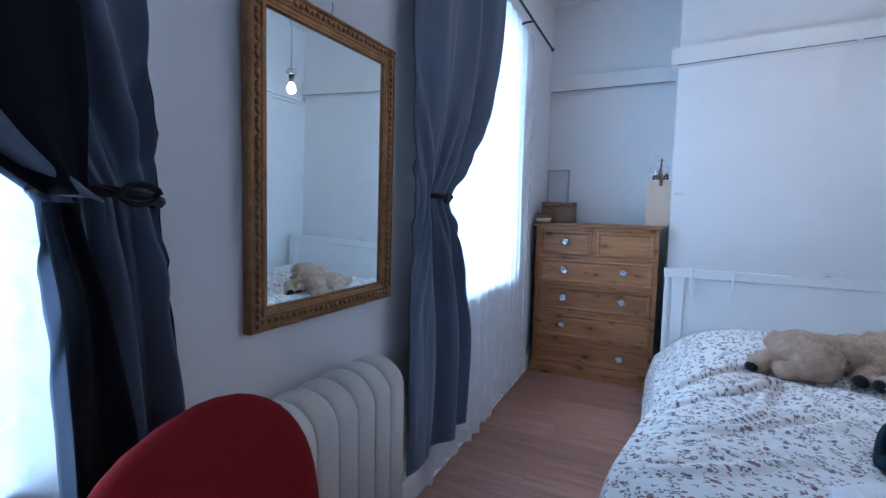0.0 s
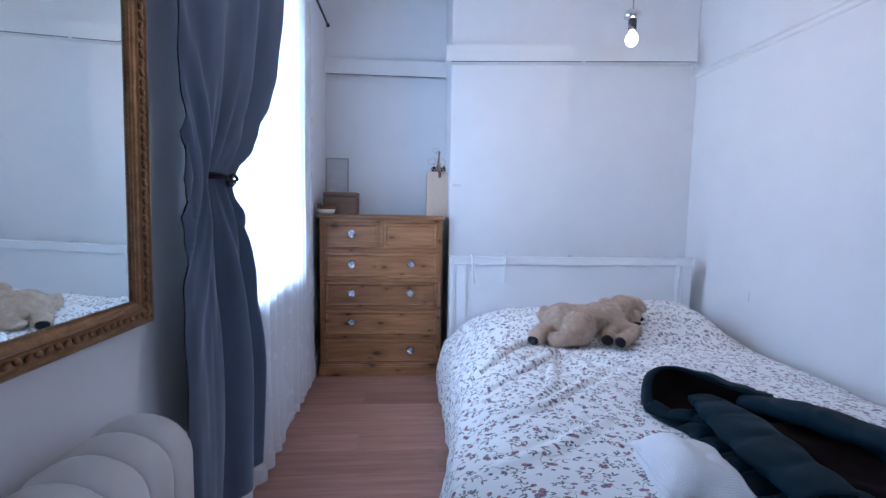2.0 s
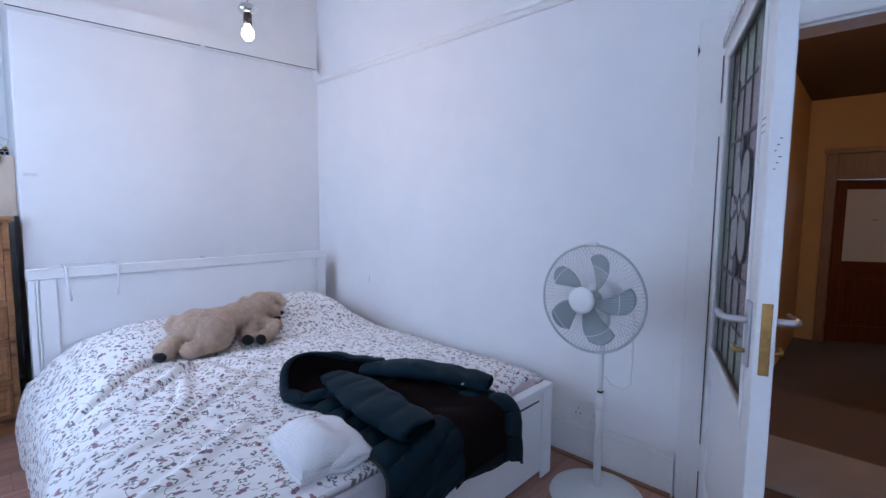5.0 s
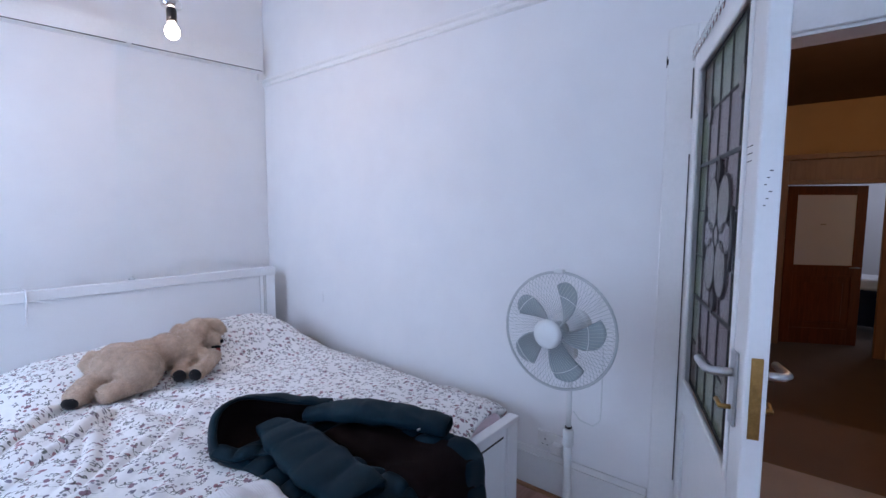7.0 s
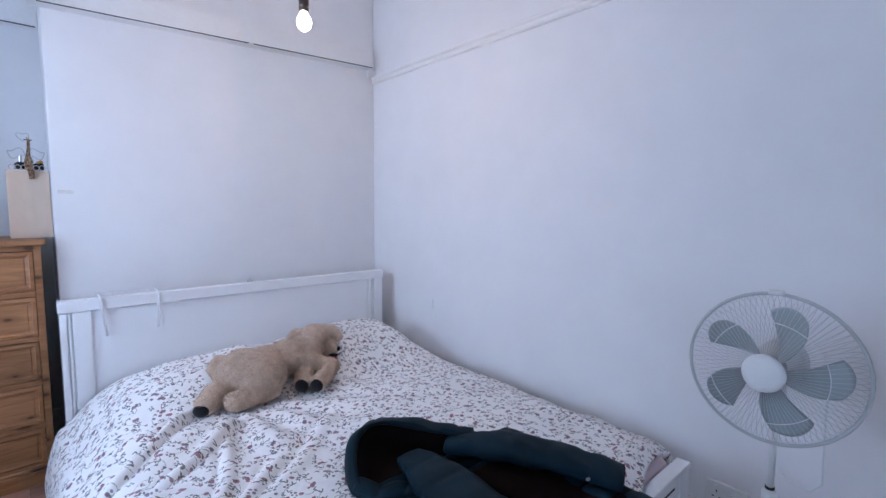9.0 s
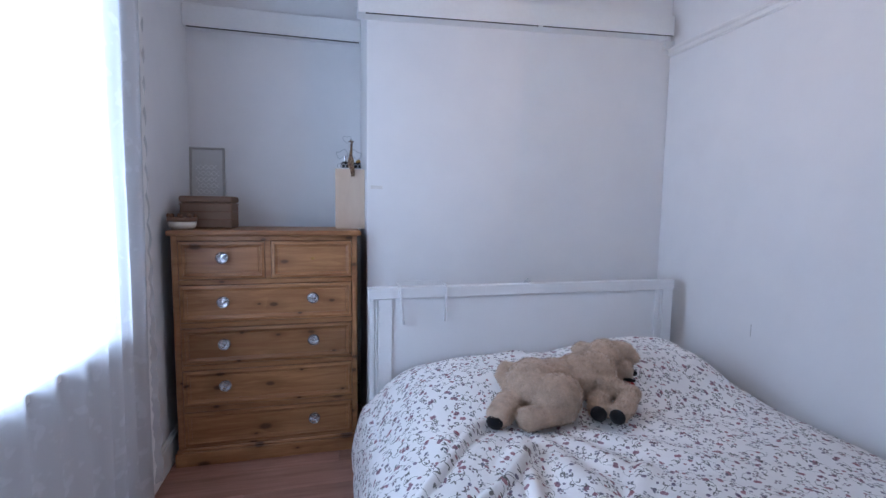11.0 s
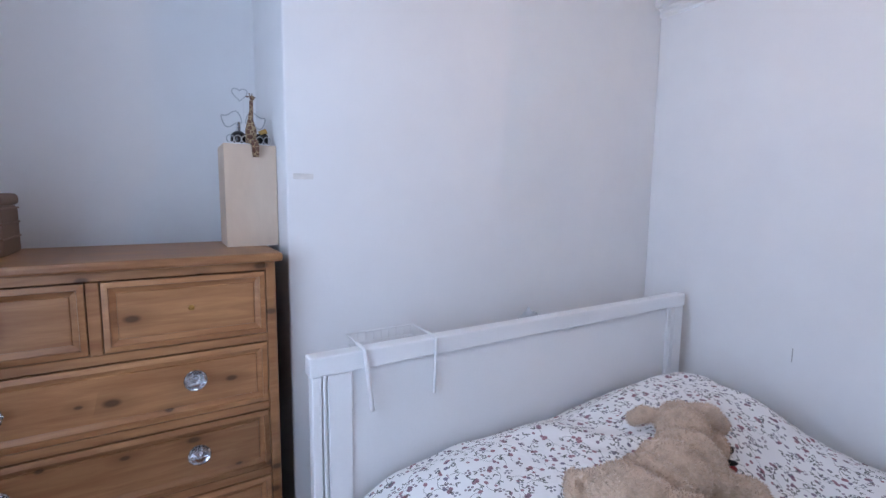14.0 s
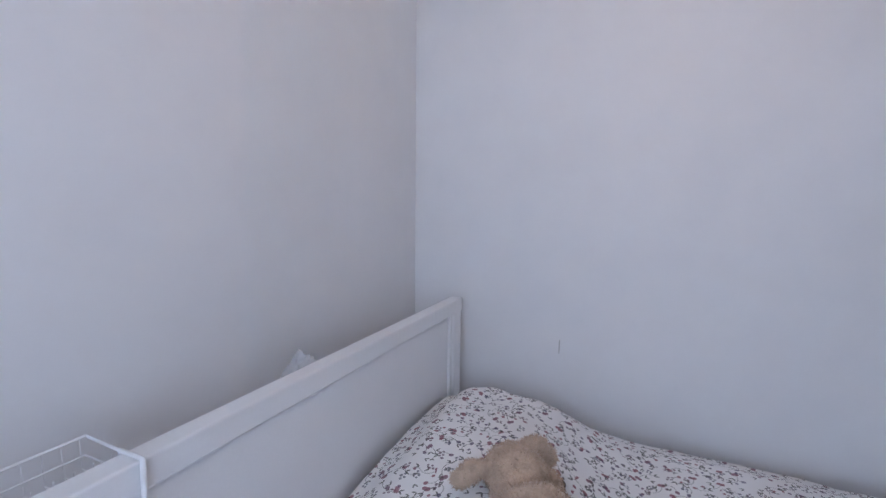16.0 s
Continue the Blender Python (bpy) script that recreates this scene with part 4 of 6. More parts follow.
# giraffe figure sitting over the box's edge, one mesh
bm = bmesh.new()
tube(bm, [(0, 0.004, 0.0), (0.002, 0.002, 0.045), (0.0, 0.0, 0.075)], [0.015, 0.017, 0.009], 10)
tube(bm, [(0.0, 0.0, 0.070), (0.004, 0.0, 0.110), (0.004, -0.002, 0.140)], [0.009, 0.006, 0.006], 8)
ball(bm, (0.004, -0.010, 0.147), (0.007, 0.014, 0.008), pose(0, 0, 0, 20), 2)
for s in (-1, 1):
    ball(bm, (0.004 + s * 0.010, 0.002, 0.152), (0.006, 0.002, 0.003), None, 1)
    tube(bm, [(0.004 + s * 0.003, 0.0, 0.152), (0.004 + s * 0.004, 0.001, 0.164)], 0.0016, 5)
    tube(bm, [(s * 0.007, 0.0, 0.006), (s * 0.008, -0.022, 0.006), (s * 0.005 + 0.004, -0.026, -0.008), (s * 0.004 + 0.006, -0.022, -0.046)], [0.008, 0.007, 0.007, 0.0055], 7)
gir = tagged(part("giraffe_figurine", bm, GIRAFFE, None, "", True), "small spotted wooden giraffe sitting on the box edge", "figurine")
gir.matrix_world = pose(-0.166, 3.377, PT + 0.004, 0, 0, 8) @ Matrix.Diagonal((1.05, 1.15, 0.98, 1))

toy = thing("toy", pose(-0.085, 3.20, 0.0), "small yellow plastic toy on the floor", "toy")
bm = bmesh.new()
ball(bm, (0, -0.04, 0.022), (0.022, 0.018, 0.022), sub=2)
part("toy_body", bm, YELLOW, toy, "", True)
bm = bmesh.new()
ball(bm, (0.012, -0.05, 0.048), (0.012, 0.012, 0.011), sub=2)
part("toy_head", bm, YELLOW, toy, "", True)

# ---------- bed ----------
BX0, BX1, BY0, BY1, HBT = -0.10, 1.650, 0.86, 2.945, 0.918
bed = thing("bed", pose(BX0, BY0, 0), "white double bed frame with panelled headboard and footboard", "bed")
bw, bl = BX1 - BX0, BY1 - BY0
hb = part("headboard", one_box(0.0, bw, bl + 0.014, bl + 0.042, 0.0, HBT - 0.004, 0.002), BEDWHITE, bed)
part("top_rail", one_box(-0.006, bw + 0.006, bl, bl + 0.050, HBT - 0.056, HBT, 0.004, 2), BEDWHITE, hb)
for a, b in ((0.0, 0.115), (bw - 0.115, bw)):
    for c, d in ((a, a + 0.026), (a + 0.031, a + 0.040), (a + 0.045, b)):
        part("stile", one_box(c, d, bl + 0.003, bl + 0.0142, 0.0, HBT - 0.057, 0.002), BEDWHITE, hb)
FT = 0.440
fb = part("footboard", one_box(0.0, bw - 0.085, 0.012, 0.040, 0.03, FT - 0.004, 0.002), BEDWHITE, bed)
part("top_rail", one_box(-0.004, bw - 0.081, 0.0, 0.048, FT - 0.022, FT, 0.003, 2), BEDWHITE, fb)
for a, b in ((0.0, 0.085), (bw - 0.170, bw - 0.085)):
    part("stile", one_box(a, b, 0.002, 0.0122, 0.0, FT - 0.023, 0.003), BEDWHITE, fb)
part("slot", one_box(bw - 0.60, bw - 0.19, 0.0105, 0.0125, FT - 0.066, FT - 0.058), DARKGAP, fb, "dark joint under the top rail")
for x in (0.0, bw - 0.115):
    part("side_rail", one_box(x, x + 0.03, 0.05, bl, 0.09, 0.36, 0.004), BEDWHITE, bed)
part("mattress", one_box(0.15, bw - 0.118, 0.055, bl - 0.01, 0.20, 0.450, 0.035, 3), SHEET, bed, "mattress in a pale pink sheet")


def ridge(x, y, ax, ay, bx, by, high, wide):
    """A pulled fold in cloth from a to b, with a hollow along one side."""
    dx, dy = bx - ax, by - ay
    lg = math.hypot(dx, dy)
    t, d = ((x - ax) * dx + (y - ay) * dy) / lg / lg, ((y - ay) * dx - (x - ax) * dy) / lg
    d += 0.015 * math.sin(5 * t)
    ends = smoothstep(-0.25, 0.2, t) * (1 - smoothstep(0.85, 1.15, t))
    return high * ends * (math.exp(-(d / wide) ** 2) - 0.55 * math.exp(-((d - 1.9 * wide) / wide) ** 2))


def bed_top(x, y):
    """Height of the bedclothes over the bed, in world x, y."""
    z = 0.478 + 0.012 * nz(x, y, 2, 2.2)
    along = smoothstep(2.20, 2.60, y) * (1 - 0.55 * smoothstep(2.78, 2.93, y))
    pil = (0.105 + 0.045 * smoothstep(0.45, 1.2, x)) * smoothstep(-0.16, 0.30, x) * (1 - smoothstep(1.38, 1.70, x))
    pil -= 0.012 * math.exp(-((x - 0.78) / 0.10) ** 2)
    z += along * pil
    z += 0.035 * smoothstep(0.0, 0.5, x) * (1 - smoothstep(1.2, 1.6, x)) * smoothstep(0.9, 1.3, y) * (1 - smoothstep(1.8, 2.3, y)) * 0.5
    z -= 0.10 * (1 - smoothstep(-0.16, 0.20, x)) ** 2 * smoothstep(1.5, 2.6, y)
    z -= 0.03 * (1 - smoothstep(-0.16, 0.12, x))
    # folds
    crease = math.sin(17 * (x * 0.55 + y * 0.85) + 3.5 * nz(x, y, 5, 2.4))
    z += 0.010 * max(0, crease) ** 2 * smoothstep(-0.2, 0.25, nz(x, y, 9, 2.0) + 0.1)
    fan = math.atan2(y - 2.35, x - 0.45)
    rr = math.hypot(x - 0.45, y - 2.35)
    z += 0.011 * math.sin(fan * 15) * math.exp(-((rr - 0.38) / 0.26) ** 2) * smoothstep(0.2, -0.3, y - 2.3)
    for ax, ay, bx, by, high, wide in ((-0.062, 1.975, 0.264, 2.278, 0.040, 0.015), (0.094, 1.866, 0.415, 2.097, 0.036, 0.015), (0.05, 1.45, 0.42, 1.72, 0.022, 0.022), (-0.05, 1.10, 0.36, 1.36, 0.018, 0.026), (0.30, 1.55, 0.75, 1.95, 0.012, 0.026), (-0.10, 1.72, 0.10, 1.80, 0.018, 0.018), (0.18, 1.62, 0.34, 1.98, 0.014, 0.016)):
        z += ridge(x, y, ax, ay, bx, by, high, wide)
    z += 0.007 * nz(x, y, 4, 7) + 0.003 * nz(x, y, 6, 16)
    return z


DX0, DX1, DY_0, DY_1 = -0.12, 1.595, 0.850, 2.925
SIDE = 0.40


def duvet_point(u, v):
    """u runs across from the hem on the floor side over the top to the wall side; v from foot to head."""
    y = DY_0 + (DY_1 - DY_0) * v
    left, across, right = SIDE, DX1 - DX0, 0.17
    s = u * (left + across + right)
    bulge = 0.035 * nz(y * 2.3, 0, 3) + 0.015 * nz(y * 7, 0, 8)
    full = 0.125 * (1 - smoothstep(1.05, 1.95, y))
    if s < left:
        k = (left - s) / left
        x = DX0 - 0.070 * math.sin(min(1, k * 1.8) * math.pi / 2) + 0.03 * k + bulge * k * 0.8 + 0.014 * math.sin(y * 23 + 3 * nz(y, 0, 1, 3)) * k
        x -= full
        z = bed_top(DX0, y) - 0.03 - (left * k) * 0.93 - 0.045 * (1 - math.cos(min(1, k * 3) * math.pi / 2))
        z = max(z, 0.03 + 0.03 * nz(y * 5, 1, 0))
    elif s > left + across:
        k = (s - left - across) / right
        x = DX1 + 0.045 * math.sin(min(1, k * 1.6) * math.pi / 2)
        z = bed_top(DX1, y) - 0.03 - right * k * 0.9
    else:
        x = DX0 + s - left
        e = min(x - DX0, DX1 - x)
        z = bed_top(x, y) - 0.03 * (1 - smoothstep(0, 0.12, e))
        x -= full * (1 - smoothstep(0, 0.45, x - DX0))
    if v < 0.03:
        z -= 0.020 * (1 - v / 0.03)
    y2 = y + 0.02 * nz(x * 4, 0, 3) * (1 - smoothstep(0, 0.1, v)) + 0.10 * smoothstep(1.0, 1.55, x) * (1 - smoothstep(0, 0.12, v))
    return (x, y2, z)


NU, NV = 270, 240
tot = SIDE + DX1 - DX0 + 0.17
duvet = tagged(part("duvet", sheet(duvet_point, NU, NV, lambda u, v: (u * tot, v * (DY_1 - DY_0))), FLORAL, None, "", True, thick=0.022),
               "white duvet printed with small red and plum flowers, rumpled", "duvet")

part("hem", rod([duvet_point(0, k / 90) for k in range(91)], 0.007, 6), FLORAL, duvet, "", True)

# headboard wire basket
bk = thing("wire_basket", pose(0.05, BY1, HBT), "white wire basket hooked over the headboard", "basket")
part("hook_strap", rod([(0.0, 0.054, -0.03), (0.0, 0.052, 0.004), (0.0, -0.005, 0.004), (0.010, -0.010, -0.09), (0.020, -0.016, -0.182)], 0.0062, 7), WIREWHITE, bk, "", True)
part("hook_strap", rod([(0.238, 0.054, -0.03), (0.238, 0.052, 0.005), (0.238, -0.006, 0.005), (0.236, -0.008, -0.09), (0.230, -0.012, -0.175)], 0.0048, 7), WIREWHITE, bk, "", True)
part("rim_wire", rod([(0.0, 0.056, 0.004), (0.0, 0.150, 0.006), (0.238, 0.150, 0.006), (0.238, 0.056, 0.004)], 0.003, 6), WIREWHITE, bk)
part("lower_wire", rod([(0.005, 0.060, -0.026), (0.005, 0.146, -0.026), (0.233, 0.146, -0.026), (0.233, 0.060, -0.026)], 0.0018, 6, True), WIREWHITE, bk)
for k in range(9):
    x = 0.012 + 0.027 * k
    part("wire", rod([(x, 0.150, 0.005), (x, 0.148, -0.05), (x, 0.062, -0.05), (x, 0.058, 0.0)], 0.0013, 5), WIREWHITE, bk)

wrap = tagged(part("plastic_wrap", sheet(lambda u, v: (0.66 + 0.13 * u + 0.02 * nz(u * 6, v * 6, 1), BY1 + 0.046 + 0.085 * v + 0.015 * nz(u * 5, v * 5, 4) * v, HBT - 0.010 - 0.10 * v * (1 - u) + 0.022 * u * v + 0.02 * nz(u * 7, v * 7, 9) * v), 14, 14), NET, None, "", True, thick=0.001), "crumpled clear wrap hooked behind the headboard", "wrapper")

# ---------- plush dog: one mesh ----------
bm = bmesh.new()


def blob(c, r, rz=0, ry=0, rx=0):
    ball(bm, c, r, pose(0, 0, 0, rx, ry, rz), 3)


def limb(pts, radii):
    """A stuffed limb: overlapping balls along a line of points."""
    for (p, q), (ra, rb) in zip(zip(pts, pts[1:]), zip(radii, radii[1:])):
        for k in range(7):
            f, r = k / 6, ra + (rb - ra) * k / 6
            blob(Vector(p).lerp(Vector(q), f), (r, r, r * 0.92))


# rump at the origin's side, head at the +x end, belly down
blob((0.235, 0.130, 0.112), (0.125, 0.125, 0.108), -20)
blob((0.350, 0.150, 0.108), (0.110, 0.102, 0.096), -5)
blob((0.460, 0.158, 0.114), (0.110, 0.104, 0.098), 5)
blob((0.560, 0.170, 0.118), (0.088, 0.102, 0.094), 15)
blob((0.285, 0.030, 0.100), (0.112, 0.085, 0.098), -8, 0, 12)
limb([(0.300, -0.005, 0.060), (0.210, -0.020, 0.052), (0.140, -0.022, 0.048)], [0.058, 0.048, 0.050])
limb([(0.185, 0.130, 0.080), (0.090, 0.075, 0.066), (0.030, 0.022, 0.050)], [0.060, 0.056, 0.050])
limb([(0.205, 0.220, 0.150), (0.150, 0.250, 0.152), (0.112, 0.215, 0.130), (0.118, 0.165, 0.094)], [0.030, 0.027, 0.024, 0.018])
limb([(0.570, 0.180, 0.125), (0.640, 0.230, 0.140)], [0.080, 0.076])
blob((0.662, 0.245, 0.158), (0.082, 0.088, 0.076), -35, 8)
blob((0.712, 0.185, 0.110), (0.058, 0.052, 0.050), -50, 22)
limb([(0.625, 0.310, 0.180), (0.600, 0.350, 0.168), (0.588, 0.372, 0.146)], [0.020, 0.030, 0.026])
limb([(0.705, 0.235, 0.214), (0.752, 0.212, 0.196), (0.778, 0.190, 0.158)], [0.020, 0.030, 0.028])
limb([(0.520, 0.095, 0.100), (0.600, 0.060, 0.080), (0.645, 0.030, 0.070), (0.575, -0.030, 0.050), (0.524, -0.058, 0.044)], [0.058, 0.046, 0.042, 0.040, 0.042])
limb([(0.515, 0.060, 0.060), (0.460, -0.012, 0.044)], [0.048, 0.042])
src = bpy.data.meshes.new("plush_source")
bm.to_mesh(src)
bm.free()
tmp = new("plush_source", src)
rm = tmp.modifiers.new("remesh", "REMESH")
rm.mode, rm.voxel_size, rm.use_smooth_shade = "VOXEL", 0.0075, True
sm = tmp.modifiers.new("smooth", "SMOOTH")
sm.factor, sm.iterations = 0.5, 3
dg = bpy.context.evaluated_depsgraph_get()
body = bpy.data.meshes.new_from_object(tmp.evaluated_get(dg))
bpy.data.objects.remove(tmp)
bm = bmesh.new()
bm.from_mesh(body)
bm.normal_update()
rng = random.Random(5)
for vt in bm.verts:
    q = vt.co
    vt.co = q + vt.normal * (0.0045 * nz(q.x, q.y, q.z, 30) + 0.0035 * nz(q.x, q.y, q.z + 3, 75))
bm.normal_update()
faces = bm.faces[:]
for f in faces:
    f.smooth = True
    for _ in range(2):
        if rng.random() < 0.75:
            c = f.calc_center_median()
            nrm = f.normal
            t = Vector((rng.uniform(-1, 1), rng.uniform(-1, 1), rng.uniform(-1, 1)))
            t = (t - nrm * t.dot(nrm)).normalized()
            w = nrm.cross(t) * 0.0016
            tip = c + nrm * rng.uniform(0.003, 0.010) + t * rng.uniform(0.002, 0.008)
            g = bm.faces.new((bm.verts.new(c + w - nrm * 0.001), bm.verts.new(c - w - nrm * 0.001), bm.verts.new(tip)))
            g.smooth = True


def dab(c, r, idx, rz=0):
    before = set(bm.faces)
    ball(bm, c, r, pose(0, 0, 0, 0, 0, rz), 2)
    for f in set(bm.faces) - before:
        f.material_index, f.smooth = idx, True


dab((0.442, -0.040, 0.040), (0.034, 0.020, 0.033), 1, -38)
dab((0.500, -0.082, 0.040), (0.033, 0.018, 0.032), 1, -50)
dab((0.000, -0.006, 0.042), (0.036, 0.024, 0.028), 1, -40)
dab((0.752, 0.150, 0.104), (0.015, 0.018, 0.014), 1)
dab((0.712, 0.128, 0.084), (0.030, 0.012, 0.009), 1, -40)
dab((0.712, 0.122, 0.066), (0.022, 0.014, 0.016), 2, -40)
dab((0.752, 0.235, 0.150), (0.008, 0.008, 0.009), 1)
dab((0.152, 0.170, 0.118), (0.024, 0.006, 0.022), 3, -35)
dog = tagged(part("plush_dog", bm, [FUR, FURDARK, TONGUE, LABELWHITE]), "beige plush toy dog lying on the duvet", "plush toy")
dog.matrix_world = pose(0.300, 2.255, 0.492, 1.5, -1.5, 0) @ Matrix.Diagonal((0.925, 0.97, 0.95, 1))

# ---------- puffer coat ----------
coat = thing("coat", pose(0.0, 0.0, 0.0), "dark teal hooded puffer coat thrown over the bed's foot", "coat")


EDGE = 0.845


def drape(x, yy, lift):
    """A point of cloth that lies on the bed and falls over the footboard beyond its edge."""
    if yy > EDGE:
        return (x, yy, bed_top(x, yy) + lift)
    d, r = EDGE - yy, 0.055
    z0 = bed_top(x, EDGE) + lift
    if d < r * math.pi / 2:
        return (x, EDGE - (r + lift * 0.6) * math.sin(d / r), z0 - r * (1 - math.cos(d / r)))
    return (x, EDGE - r - lift * 0.6, z0 - r - (d - r * math.pi / 2))


def quilt(v, bands, slant=0.0):
    """Height of down between stitched seams: flat-topped, with narrow valleys."""
    return abs(math.sin(math.pi * (v * bands + slant))) ** 0.42


def coat_body(u, v):
    left = 0.505 + 0.050 * math.sin(math.pi * min(1, v * 1.7)) - 0.020 * v
    x = left + (0.825 - left) * u
    yy = 1.375 - (0.865 - 0.125 * u) * v - 0.015 * math.sin(math.pi * u * 2) * v
    edge = min(1, 9 * min(u, 1 - u)) ** 0.5
    q = 0.024 * quilt(v, 9, 0.30 * u + 0.10 * nz(u * 3, v * 6, 2)) * edge
    return drape(x, yy, 0.016 + q + 0.010 * nz(x * 6, yy * 6, 3) + 0.006 * nz(x * 18, yy * 16, 6))


def coat_back(u, v):
    x = 0.74 + 0.40 * u + 0.02 * v
    yy = 1.375 - (0.735 + 0.05 * u) * v
    return drape(x, yy, 0.012 + 0.016 * quilt(v, 7, 0.1 * u) + 0.008 * nz(x * 9, yy * 9, 4))


part("coat_body", sheet(coat_body, 60, 170), COAT, coat, "", True, thick=0.012)
part("coat_back", sheet(coat_back, 40, 120), COAT, coat, "", True, thick=0.010)


def quilt_tube(pts, radii, name, bands, flat=0.55):
    """A padded sleeve with stitched bands along a path that lies on the bed."""
    pts = [Vector(p) for p in pts]
    n = len(pts) - 1

    def spine(v):
        i = min(n - 1, int(v * n))
        f = v * n - i
        p0, p1, p2, p3 = pts[max(0, i - 1)], pts[i], pts[i + 1], pts[min(n, i + 2)]
        return 0.5 * ((2 * p1) + (p2 - p0) * f + (2 * p0 - 5 * p1 + 4 * p2 - p3) * f * f + (3 * p1 - p0 - 3 * p2 + p3) * f ** 3)

    def at(u, v):
        p, q = spine(v), spine(min(1, v + 0.01)) - spine(max(0, v - 0.01))
        side = Vector((-q.y, q.x, 0)).normalized()
        i = min(len(radii) - 2, int(v * (len(radii) - 1)))
        f = v * (len(radii) - 1) - i
        r = radii[i] * (1 - f) + radii[i + 1] * f
        r *= 0.93 + 0.07 * abs(math.sin(math.pi * v * bands)) ** 0.3
        r *= 1 + 0.12 * nz(math.cos(6.283 * u) * 1.5, v * 9, math.sin(6.283 * u) * 1.5)
        a = 2 * math.pi * u
        if v in (0.0, 1.0):
            r *= 0.86
        ca, sa = math.cos(a), math.sin(a)
        # stitched seams run a little aslant across the padding
        seam = abs(math.sin(math.pi * (v * bands + 0.22 * ca))) ** 0.4
        h = flat * (0.74 + 0.26 * seam) * (1 + 0.22 * nz(p.x * 14 + ca, p.y * 14, sa * 0.6))
        return p + side * (r * math.copysign(abs(ca) ** 0.75, ca)) + Vector((0, 0, 1)) * (r * h * math.copysign(abs(sa) ** 0.7, sa))

    bm = sheet(at, 30, bands * 14, None, True)
    return part(name, bm, COAT, coat, "", True)


quilt_tube([(0.690, 1.385, 0.570), (0.668, 1.22, 0.578), (0.646, 1.01, 0.568), (0.652, 0.815, 0.550)], [0.046, 0.084, 0.096, 0.080], "sleeve", 5, 0.34)
quilt_tube([(0.840, 1.380, 0.560), (0.940, 1.230, 0.575), (1.035, 1.06, 0.572), (1.105, 0.885, 0.556)], [0.045, 0.072, 0.066, 0.056], "sleeve", 5, 0.50)


def coat_lining(u, v):
    x = 0.780 + 0.02 * v + (0.26 + 0.03 * v) * u
    yy = 1.22 - (0.595 - 0.02 * u) * v
    return drape(x, yy, 0.050 * smoothstep(0, 0.12, u) + 0.006 * nz(x * 6, yy * 6, 8) + 0.006 * nz(x * 16, yy * 9, 5))


part("coat_lining", sheet(coat_lining, 24, 70), COATIN, coat, "brown black lining showing inside", True, thick=0.005)


def coat_flap(u, v):
    x = 0.985 + 0.125 * u + 0.062 * v
    yy = 1.06 - (0.455 + 0.060 * u) * v
    return drape(x, yy, 0.034 + 0.018 * quilt(v, 5, 0.15 * u) * min(1, 6 * min(u, 1 - u)) ** 0.5 + 0.008 * nz(x * 12, yy * 12, 7))


part("coat_front", sheet(coat_flap, 20, 80), COAT, coat, "", True, thick=0.012)


def curve_at(pts, a):
    """A smooth line through a few points, a from 0 to 1."""
    n = len(pts) - 1
    i = min(n - 1, int(a * n))
    f = a * n - i
    p0, p1, p2, p3 = (Vector(pts[max(0, min(n, i + k))]) for k in (-1, 0, 1, 2))
    return 0.5 * ((2 * p1) + (p2 - p0) * f + (2 * p0 - 5 * p1 + 4 * p2 - p3) * f * f + (3 * p1 - p0 - 3 * p2 + p3) * f ** 3)


RIM = ((0.528, 1.322, 0.522), (0.510, 1.405, 0.556), (0.568, 1.500, 0.616), (0.665, 1.520, 0.634), (0.785, 1.430, 0.606), (0.905, 1.325, 0.582))
BACK = ((0.526, 1.325, 0.505), (0.506, 1.430, 0.505), (0.580, 1.580, 0.510), (0.710, 1.640, 0.510), (0.870, 1.560, 0.512), (0.965, 1.370, 0.515))


def hood(u, v):
    p = curve_at(RIM, u).lerp(curve_at(BACK, u), v)
    away = (curve_at(BACK, u) - curve_at(RIM, u))
    q = 0.028 * math.sin(math.pi * v) ** 0.8 * (0.75 + 0.25 * quilt(u, 3, 0.2)) * (1 + 0.5 * nz(p.x * 9, p.y * 9, 3))
    away.z = 0
    return p + away.normalized() * q * 0.6 + Vector((0, 0, q + 0.008 * nz(p.x * 14, p.y * 14, 2)))


part("hood", sheet(hood, 60, 22), COAT, coat, "", True, thick=0.012)
part("hood_rim", rod([curve_at(RIM, k / 40) for k in range(41)], 0.006, 8), COAT, coat, "", True)


def hood_inside(u, v):
    x, y = 0.570 + 0.29 * u, 1.340 - 0.04 * u
    p = curve_at(RIM, u).lerp(Vector((x, y, bed_top(x, y) + 0.045)), v)
    return p + Vector((0, 0.05 * math.sin(math.pi * v), -0.045 * math.sin(math.pi * v)))


part("hood_lining", sheet(hood_inside, 36, 12), COATIN, coat, "black lining inside the hood", True)


def collar(u, v):
    """The stand-up front edge that runs from the hood into the zip."""
    p = curve_at(((0.500, 1.400, 0), (0.530, 1.325, 0), (0.600, 1.285, 0), (0.655, 1.215, 0)), u)
    x, y = p.x + 0.055 * (v - 0.3), p.y + 0.050 * (v - 0.3)
    return (x, y, bed_top(x, y) + 0.040 + 0.022 * math.sin(math.pi * v) * quilt(u, 3))


